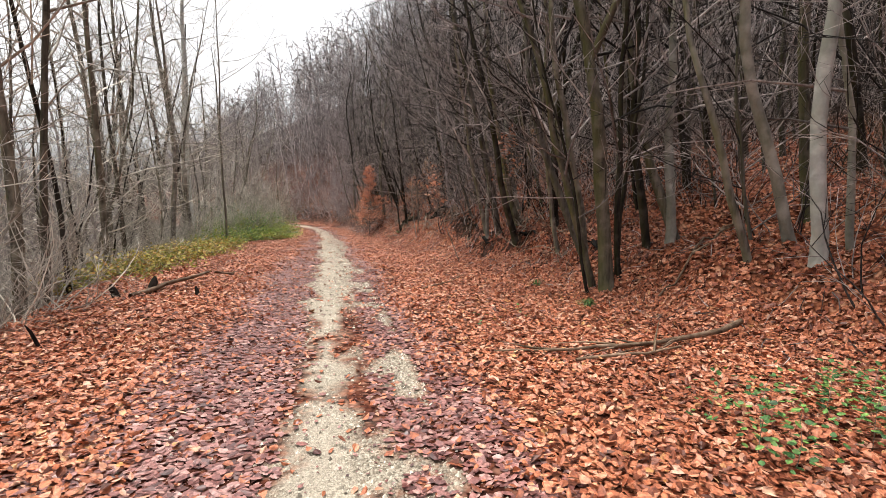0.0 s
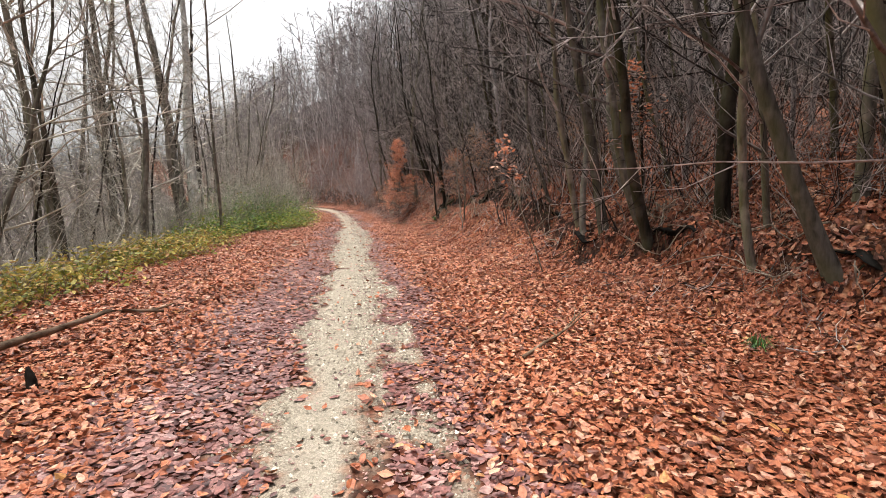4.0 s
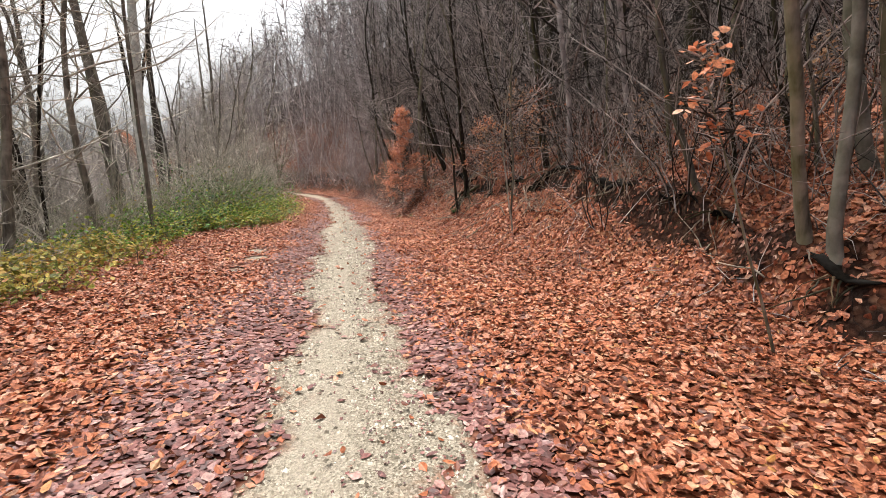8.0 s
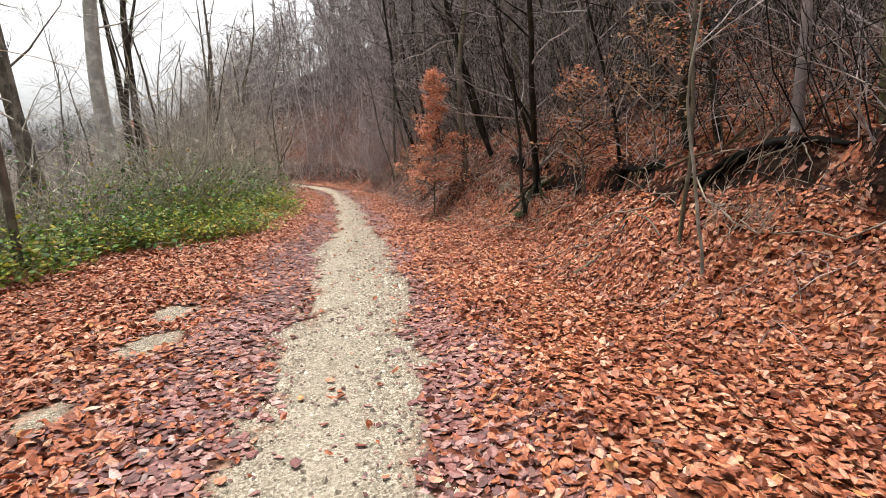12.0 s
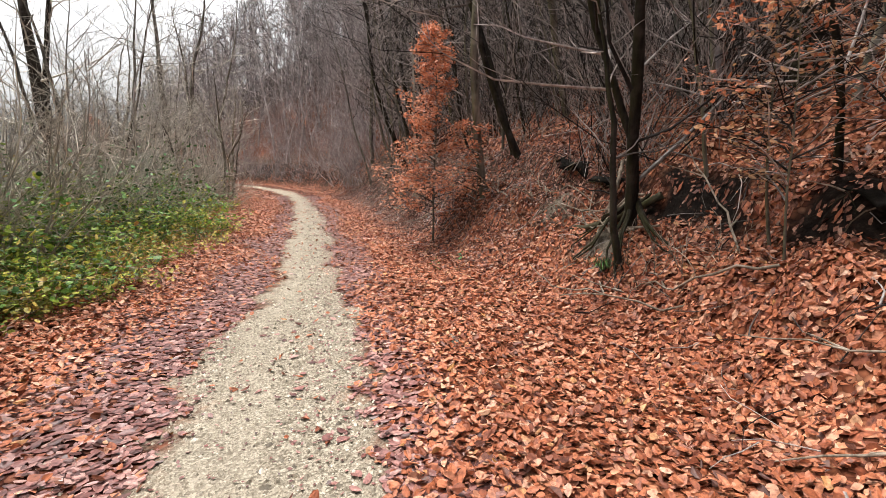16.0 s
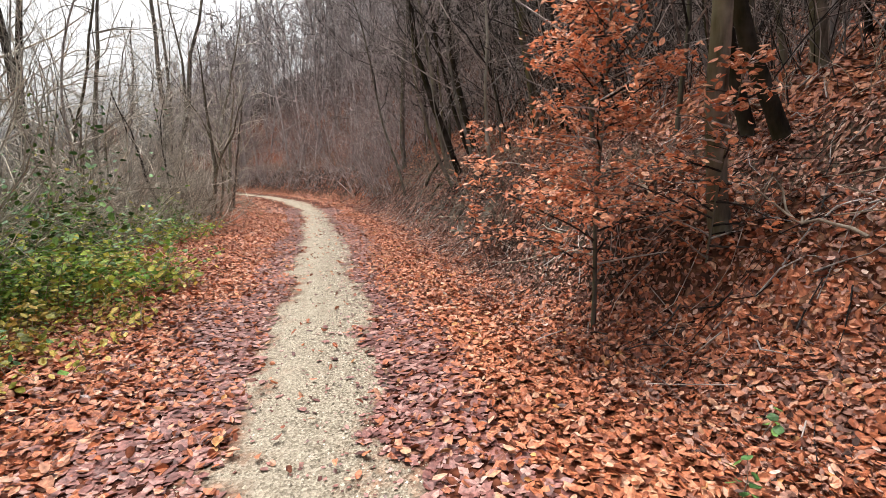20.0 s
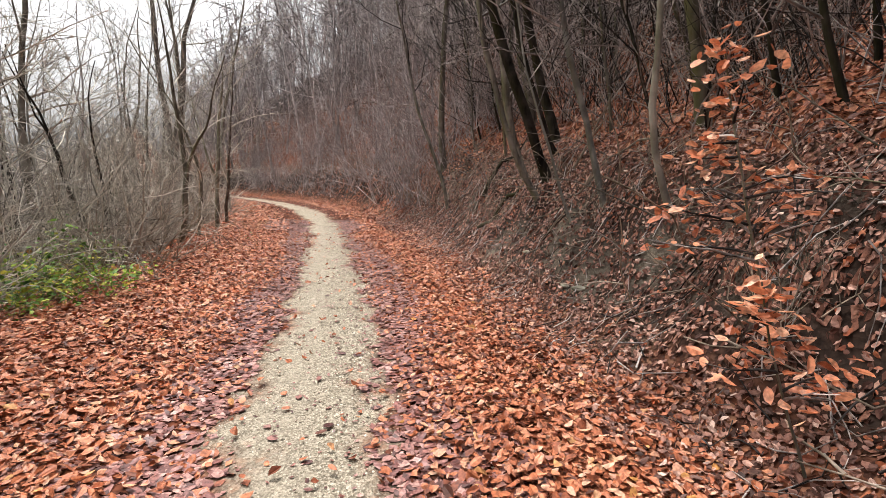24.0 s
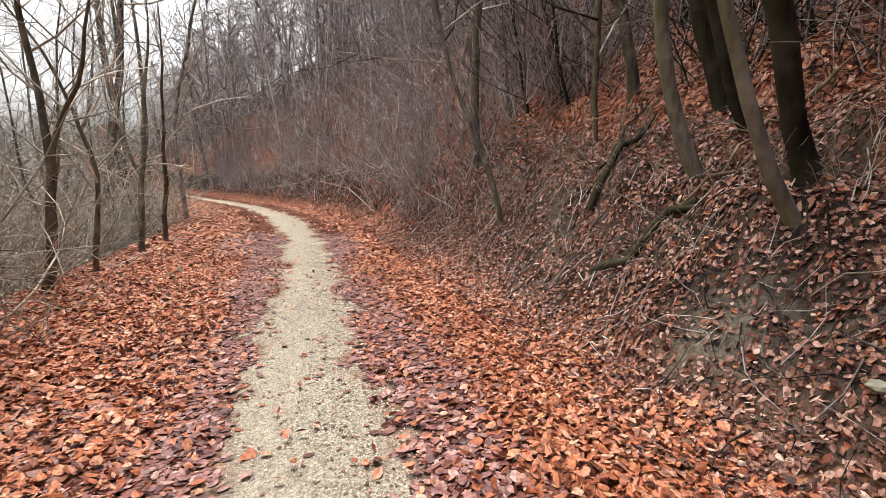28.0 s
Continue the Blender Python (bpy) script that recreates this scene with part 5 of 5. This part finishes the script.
        one(rng.choice([3, 5, 1]), y, rim(y) - rng.uniform(0.5, 1.8), rng.uniform(0.6, 1.0), " beside the track")
    for _ in range(34):
        y = rng.uniform(20.5, 29.0)
        one(rng.choice([2, 2, 0]), y, rim(y) - rng.uniform(-0.15, 0.5), rng.uniform(0.7, 1.1), " beside the track")
    for k, y, d, s in ((0, 29.5, -3.3, 0.8), (3, 31.3, -3.7, 0.8), (1, 32.45, -2.85, 0.75), (0, 32.0, -3.05, 0.9), (1, 32.7, -3.35, 0.8), (4, 32.2, -3.6, 0.6), (0, 31.5, -3.2, 0.7), (3, 33.2, -4.0, 0.8)):
        one(k, y, d, s, " among dry canes")


edge_growth()


# ---- tufts, fallen wood, roots ----
def tuft(x, y, seed, size, n, mat, label, name="grass_tuft", category="grass"):
    rng = random.Random(seed)
    v, f = [], []
    for _ in range(n):
        a, out, tall = rng.uniform(0, 6.28), rng.uniform(0.5, 1.3) * size, rng.uniform(0.5, 1.0) * size
        c, s = math.cos(a), math.sin(a)
        w = 0.006
        b = len(v)
        for q, (o, h) in enumerate(((0.03, 0.0), (out * 0.5, tall), (out, tall * 0.55))):
            for sgn in (-1, 1):
                ww = w * (1 - q * 0.4) * sgn
                v.append((c * o - s * ww, s * o + c * ww, h))
        f += [(b, b + 1, b + 3, b + 2), (b + 2, b + 3, b + 5, b + 4)]
    ob = new(name, mesh_np(name, v, f, mat, flat=True))
    ob.location = (x, y, float(height(x, y)))
    return tagged(ob, label, category)


tuft(3.03, 7.04, 1, 0.16, 60, m_ivy, "dark green sedge tuft among fallen leaves")
tuft(-1.94, 23.5, 2, 0.17, 60, m_ivy, "dark green sedge tuft under exposed roots")
tuft(2.6, 9.0, 3, 0.16, 40, m_ivy, "green sedge tuft at the foot of the slope")


def sprig(x, y, seed, leaves, size, label, mat=m_ivy, spread=0.12):
    nrng = np.random.default_rng(seed)
    rng = random.Random(seed)
    ob = new("seedling")
    ob.location = (x, y, float(height(x, y)))
    t = Tubes()
    line = wander(rng, (0, 0, -0.03), (0.3, 0.2, 1), spread * 2, 4, 0.2, 0)
    t.add(line, taper(0.003, 0.0015, 4), 4)
    p = np.array([tuple(line[1].lerp(line[4], rng.random())) for _ in range(leaves)]) + nrng.normal(0, spread * 0.4, (leaves, 3)) * [1, 1, 0.5]
    co, quads = spread_leaves(p[:, 0], p[:, 1], np.maximum(p[:, 2], 0.03), np.full(leaves, size), 0.3, nrng, 0.3, slender=0.75)
    stalk = part("stalk", t.mesh("stalk", b_cane), ob)
    tagged(part("foliage", mesh_np("foliage", co, quads, mat, flat=True), stalk), kind="stuff")
    tagged(ob, label, "plant")


for k, (x, y, n, s, label) in enumerate([(-3.94, 25.07, 9, 0.055, "green bramble seedling among fallen leaves"), (-3.64, 25.49, 8, 0.055, "green bramble seedling among fallen leaves"), (2.75, 3.25, 40, 0.042, "dark green bramble sprig on the leaf litter"),
                                         (2.85, 2.85, 26, 0.05, "green bramble sprig on the leaf litter"), (3.6, 3.35, 110, 0.044, "dark green bramble clump on the leaf litter"),
                                         (3.95, 3.2, 70, 0.055, "bramble sprig with dry stalks on the litter"), (-12.4, 37.7, 10, 0.06, "small green plant at the verge"), (3.1, 3.2, 70, 0.042, "dark green bramble clump on the leaf litter"), (4.1, 3.5, 90, 0.044, "dark green bramble clump on the leaf litter"), (2.95, 2.7, 60, 0.042, "dark green bramble clump on the leaf litter"), (3.6, 2.95, 80, 0.042, "dark green bramble clump on the leaf litter"),
                                         (1.9, 6.3, 8, 0.05, "small green seedling among fallen leaves"), (1.35, 5.8, 6, 0.05, "tiny green seedling among fallen leaves")]):
    sprig(x, y, 700 + k, n, s, label, spread=0.12 if n < 12 else 0.22)


def fallen(name, label, pts, r0, r1, seed, side=3, mat=b_wood, lift=0.03):
    """A fallen branch that lies along points of the plan, with side shoots."""
    rng = random.Random(seed)
    ob = new(name)
    o = Vector((pts[0][0], pts[0][1], float(height(pts[0][0], pts[0][1]))))
    ob.location = o
    line = []
    for (x0, y0, h0), (x1, y1, h1) in zip(pts[:-1], pts[1:]):
        for s in range(4):
            x, y, h = x0 + (x1 - x0) * s / 4, y0 + (y1 - y0) * s / 4, h0 + (h1 - h0) * s / 4
            line.append(Vector((x + rng.uniform(-1, 1) * r0 * 0.5, y + rng.uniform(-1, 1) * r0 * 0.5, float(height(x, y)) + h + lift)) - o)
    x, y, h = pts[-1]
    line.append(Vector((x, y, float(height(x, y)) + h + lift)) - o)
    t = Tubes()
    n = len(line) - 1
    t.add(line, [max(0.004, r) for r in taper(r0, r1, n)], 8)
    limb = part("limb", t.mesh("limb", mat), ob)
    for _ in range(side):
        k = rng.randrange(n // 4, n)
        way = line[k + 1] - line[k]
        flat = Vector((way.y, -way.x, 0)).normalized() * rng.choice([-1, 1])
        s = wander(rng, line[k], way.normalized() + flat * rng.uniform(0.3, 0.8) + Vector((0, 0, 0.1)), rng.uniform(0.3, 0.8), 4, 0.12, -0.02)
        b = Tubes()
        b.add(s, taper(r1 + 0.006, 0.003, 4), 5)
        part("side_shoot", b.mesh("side_shoot", mat), limb)
    return tagged(ob, label, "branch")


fallen("fallen_branch", "long bare dead branch lying on the leaves by the slope", [(4.35, 5.5, 0.12), (3.2, 5.0, 0.05), (2.3, 4.75, 0.03), (1.45, 4.75, 0.01)], 0.034, 0.009, 31, 7)
fallen("fallen_branch", "bent dead branch lying on leaves at the downhill edge", [(-4.05, 7.2, 0.02), (-3.95, 8.2, 0.12), (-3.75, 8.9, 0.16), (-3.45, 9.3, 0.08)], 0.045, 0.014, 32, 1)
fallen("fallen_branch", "short dark branch on the leaf litter", [(0.4, 8.6, 0.0), (0.9, 9.4, 0.04), (1.2, 10.0, 0.1)], 0.018, 0.006, 33, 3)
fallen("fallen_log", "dark log lying up the earth bank", [(-6.83, 36.54, 0.0), (-6.45, 36.3, 0.04), (-6.05, 36.1, 0.06)], 0.05, 0.04, 34, 2, b_dark)
fallen("fallen_log", "half-buried lichened log among fallen leaves", [(-3.66, 22.42, -0.02), (-3.58, 22.22, 0.0), (-3.48, 22.03, -0.03)], 0.034, 0.03, 52, 0, b_pale, 0.0)
fallen("fallen_log", "half-buried mossy log beside the track", [(-5.56, 28.75, -0.02), (-5.45, 28.35, 0.0), (-5.32, 27.9, -0.02)], 0.034, 0.03, 53, 0, b_pale, 0.0)
fallen("fallen_log", "short half-buried pale log among fallen leaves", [(-7.22, 33.35, -0.02), (-7.12, 33.15, 0.0), (-7.05, 33.0, -0.03)], 0.03, 0.026, 54, 0, b_pale, 0.0)
fallen("fallen_log", "short mossy log on the leafy bank", [(-1.46, 19.62, 0.0), (-1.28, 19.66, 0.02), (-1.08, 19.7, 0.02)], 0.026, 0.02, 55, 0, b_moss, 0.02)
fallen("fallen_log", "thin dead log lying down the bank", [(-6.9, 37.4, 0.0), (-6.2, 38.2, 0.05), (-5.6, 38.9, 0.1)], 0.022, 0.012, 35, 2, b_dark)
fallen("fallen_branch", "thin dead branch on the bank", [(0.6, 17.6, 0.02), (1.3, 18.2, 0.06), (2.4, 18.4, 0.1)], 0.018, 0.006, 36, 4, b_wood)
fallen("fallen_branch", "dark fallen branch along the top of the bank", [(-0.2, 20.6, 0.1), (1.0, 19.8, 0.2), (2.2, 18.6, 0.25)], 0.02, 0.007, 37, 6, b_wood)


def lip_branches():
    rng = random.Random(61)
    for k in range(22):
        y = rng.uniform(9, 30)
        d = float(foot(y)) + rng.uniform(0.5, 1.5)
        pts = []
        ln = rng.uniform(0.8, 2.4)
        way = rng.uniform(-0.6, 0.6)
        for q in range(4):
            yy, dd = y + ln * q / 3, d + way * ln * q / 3 + rng.uniform(-0.12, 0.12)
            pts.append((float(at(yy, dd)), yy, rng.uniform(0.0, 0.22)))
        fallen("fallen_branch", "thin pale dead branch along the lip of the bank", pts, rng.uniform(0.008, 0.016), 0.004, 800 + k, 3, b_cane)


lip_branches()
fallen("exposed_root", "thick dark mossy root lying down the washed-out bank", [(-2.05, 24.63, 0.0), (-1.76, 24.33, 0.05), (-1.45, 24.12, 0.1), (-1.15, 23.95, 0.12)], 0.03, 0.05, 41, 1, b_dark)
fallen("fallen_branch", "thin pale dead branch hanging over the washed-out bank", [(-2.6, 25.6, 0.02), (-2.21, 25.36, 0.05), (-1.85, 24.87, 0.06), (-1.56, 24.43, 0.1), (-1.3, 24.1, 0.2)], 0.007, 0.013, 42, 3, b_cane)
fallen("exposed_root", "pale bent root on the washed-out bank", [(-1.61, 24.54, 0.03), (-1.42, 24.68, 0.16), (-1.3, 25.0, 0.2), (-1.15, 25.25, 0.06)], 0.022, 0.03, 43, 1, b_cane)
fallen("exposed_root", "thin root hanging down the clay", [(-1.62, 24.4, 0.12), (-1.72, 24.2, 0.05), (-1.95, 23.95, 0.02), (-2.05, 23.7, 0.0)], 0.014, 0.005, 44, 2, b_cane)
fallen("fallen_log", "short dark log stub on the cut bank", [(-6.75, 37.2, 0.0), (-6.45, 37.35, 0.06), (-6.1, 37.6, 0.12)], 0.05, 0.03, 45, 1, b_dark)
fallen("fallen_branch", "thin dry shoot lying on the cut bank", [(-5.95, 34.7, 0.02), (-5.5, 34.3, 0.06), (-5.0, 34.0, 0.1), (-4.6, 33.6, 0.2)], 0.006, 0.011, 46, 3, b_cane)
fallen("fallen_branch", "thin dry shoot lying on the cut bank", [(-6.1, 33.9, 0.01), (-5.75, 33.7, 0.04), (-5.3, 33.5, 0.08)], 0.005, 0.009, 47, 2, b_cane)
fallen("fallen_branch", "pale dead branch leaning out of the cut bank", [(-5.3, 34.9, 0.1), (-5.1, 34.7, 0.4), (-4.9, 34.4, 0.8)], 0.02, 0.012, 48, 3, b_cane)
fallen("fallen_branch", "grey dead branch lying down the cut bank", [(-6.3, 36.2, 0.02), (-5.8, 36.2, 0.1), (-5.2, 36.5, 0.15), (-4.7, 36.6, 0.1)], 0.012, 0.02, 49, 3, b_wood)
fallen("fallen_branch", "thin dead branch lying on the leaves by the slope", [(4.0, 6.9, 0.02), (4.6, 7.2, 0.06), (5.3, 7.9, 0.1), (6.0, 8.4, 0.12)], 0.012, 0.02, 50, 4, b_wood)
fallen("fallen_branch", "thin dead branch lying on the leaves by the slope", [(2.2, 4.45, 0.01), (2.9, 4.6, 0.03), (3.4, 4.95, 0.03)], 0.018, 0.012, 51, 2)


def root_mat(y0, y1, seed):
    """A ledge of roots and earth that hangs over the broken edge of the bank, with the undercut's shade in its colour.
    """
    rng = random.Random(seed)
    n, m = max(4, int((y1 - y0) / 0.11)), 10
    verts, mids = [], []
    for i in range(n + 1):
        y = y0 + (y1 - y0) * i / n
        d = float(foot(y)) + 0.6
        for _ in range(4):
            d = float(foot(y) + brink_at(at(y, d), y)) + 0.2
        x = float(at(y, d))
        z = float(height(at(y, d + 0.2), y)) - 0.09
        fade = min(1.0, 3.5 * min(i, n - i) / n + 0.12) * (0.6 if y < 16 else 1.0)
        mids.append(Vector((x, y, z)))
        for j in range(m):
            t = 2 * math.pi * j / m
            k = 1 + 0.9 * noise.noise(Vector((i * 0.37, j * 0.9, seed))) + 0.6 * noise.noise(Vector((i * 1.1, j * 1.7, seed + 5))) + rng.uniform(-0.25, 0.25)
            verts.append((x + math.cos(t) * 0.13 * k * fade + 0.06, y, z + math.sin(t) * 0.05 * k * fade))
    faces = [(i * m + j, i * m + (j + 1) % m, (i + 1) * m + (j + 1) % m, (i + 1) * m + j) for i in range(n) for j in range(m)]
    ob = new("root_mat")
    o = mids[n // 2]
    ob.location = o
    ledge = part("ledge", mesh_np("ledge", np.array(verts) - np.array(o), faces, b_ledge_shade), ob)
    for _ in range(int((y1 - y0) * 12)):
        p = mids[rng.randrange(1, n)] - o + Vector((rng.uniform(-0.14, 0.02), 0, rng.uniform(-0.06, 0.04)))
        line = wander(rng, p, (rng.uniform(-0.9, 0.1), rng.uniform(-0.9, 0.9), rng.uniform(-0.8, 0.3)), rng.uniform(0.2, 0.75), 6, 0.35, -0.16)
        t = Tubes()
        t.add(line, taper(rng.uniform(0.004, 0.013), 0.002, 6), 5)
        part("root", t.mesh("root", rng.choice([b_dark, b_dark, b_wood, b_cane])), ledge)
    tagged(ob, "ledge of roots and earth hanging over the bank, blackened for undercut shade", "roots", "root ledges along the bank")


# near black: the shade of the undercut is put into the ledge's colour
b_ledge_shade = bark("ledge_shade", (0.003, 0.0025, 0.002), (0.009, 0.007, 0.005), 0.0, streak=(14, 14, 14), each=(1.0, 1.0, 1.0))
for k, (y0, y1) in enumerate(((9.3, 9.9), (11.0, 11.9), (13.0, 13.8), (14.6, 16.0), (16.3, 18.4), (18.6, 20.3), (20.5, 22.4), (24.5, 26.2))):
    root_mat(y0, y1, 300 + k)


def bank_shoots():
    """Thin bare shoots and hanging roots on the cut bank."""
    rng = random.Random(71)
    for k in range(26):
        y = rng.uniform(28, 42)
        d = float(foot(y)) + rng.uniform(0.5, 1.7)
        x = float(at(y, d))
        ob = new("bare_shoot")
        ob.location = (x, y, float(height(x, y)))
        t = Tubes()
        line = wander(rng, (0, 0, -0.05), (rng.uniform(-0.9, -0.1), rng.uniform(-0.7, 0.5), rng.uniform(0.2, 1)), rng.uniform(0.7, 2.0), 8, 0.2, -0.07)
        t.add(line, taper(rng.uniform(0.006, 0.012), 0.003, 8), 5)
        stem = part("stem", t.mesh("stem", rng.choice([b_cane, b_twig, b_grey])), ob)
        for _ in range(4):
            i = rng.randrange(2, 8)
            b = Tubes()
            b.add(wander(rng, line[i], around(rng, line[i] - line[i - 1], rng.uniform(0.4, 1.0)), rng.uniform(0.2, 0.6), 4, 0.25, -0.03), taper(0.005, 0.002, 4), 4)
            part("side_shoot", b.mesh("side_shoot", b_cane), stem)
        tagged(ob, "thin bare shoot arching out of the cut bank", "shoot", "shoots on the cut bank")


bank_shoots()


def stub(x, y, tall, r, seed, label):
    rng = random.Random(seed)
    t = Tubes()
    line = wander(rng, (0, 0, -0.05), (rng.uniform(-0.3, 0.3), rng.uniform(-0.3, 0.3), 1), tall, 4, 0.15, 0)
    t.add(line, [r * 1.3, r, r * 0.95, r * 0.8, r * 0.25], 9)
    ob = new("tree_stump", t.mesh("tree_stump", b_dark))
    ob.location = (x, y, float(height(x, y)))
    tagged(ob, label, "stump")


stub(-3.2, 7.55, 0.22, 0.035, 1, "small dark snag sticking out of the leaves")
stub(-4.1, 7.7, 0.35, 0.07, 2, "rotten dark stump at the downhill edge")
stub(-4.3, 7.2, 0.3, 0.06, 3, "rotten dark stump at the downhill edge")
stub(-3.1, 4.6, 0.35, 0.018, 4, "thin cut stake at the downhill edge")


def root_tree():
    """A small tree whose roots hang free of the washed-out bank."""
    rng = random.Random(77)
    ob = new("rooted_tree")
    x0, y0 = -1.5, 23.85
    z0 = float(height(x0, y0))
    ob.location = (x0, y0, z0)
    trunk, crown = grow(78, 8, 0.075, lean=(-0.2, 0.0), limbs=34, first=0.1, twigs=5, sway=0.11, fork=(3, (-0.25, 0.1, 0.9)))
    t2 = wander(rng, (-0.3, -0.5, -0.35), (-0.28, 0.15, 1), 3.4, 9, 0.16, 0.02)
    trunk.add(t2, taper(0.045, 0.012, 9), 7)
    for i in range(14):
        k = rng.randrange(2, 9)
        crown.add(wander(rng, t2[k], around(rng, (0, 0, 1), rng.uniform(0.7, 1.5)), rng.uniform(0.4, 1.1), 5, 0.3, 0.02), taper(0.01, 0.002, 5), 4)
    part("trunk", trunk.mesh("trunk", b_dark), ob)
    part("crown", crown.mesh("crown", b_twig), ob)
    for i in range(9):
        a = rng.uniform(2.0, 5.4)
        pts = []
        for s in range(6):
            q = s / 5
            xx, yy = math.cos(a + 0.3 * q) * (0.05 + 0.75 * q * rng.uniform(0.7, 1.1)), math.sin(a + 0.3 * q) * (0.05 + 0.75 * q)
            zz = (1 - q) ** 1.5 * 0.3 + float(height(x0 + xx, y0 + yy)) - z0 + 0.03
            pts.append((xx, yy, zz))
        r = Tubes()
        r.add(pts, taper(rng.uniform(0.015, 0.045), 0.006, 5), 6)
        part("root", r.mesh("root", b_dark), ob)
    tagged(ob, "dark double-stemmed tree with bare roots on the washed-out bank", "tree")


root_tree()


def stick_litter():
    """Small dead sticks and root ends on the bank and under the trees."""
    rng = random.Random(91)
    t = Tubes()
    for _ in range(2600):
        y = rng.uniform(3, 50) if rng.random() < 0.6 else rng.uniform(26, 44)
        d = float(foot(y)) + rng.uniform(-0.1, 3.2)
        x = float(at(y, d))
        a, ln = rng.uniform(0, 6.28), rng.uniform(0.12, 0.6)
        bend = rng.uniform(-0.3, 0.3)
        pts = []
        for s in range(4):
            xx, yy = x + math.cos(a + s * bend) * ln * s / 3, y + math.sin(a + s * bend) * ln * s / 3
            pts.append((xx, yy, float(height(xx, yy)) + 0.035 + 0.05 * rng.random()))
        t.add(pts, taper(rng.uniform(0.003, 0.009), 0.002, 3), 3)
    tagged(new("dead_sticks", t.mesh("dead_sticks", b_twig)), "thin dead sticks strewn on the bank", "sticks", kind="stuff")


stick_litter()
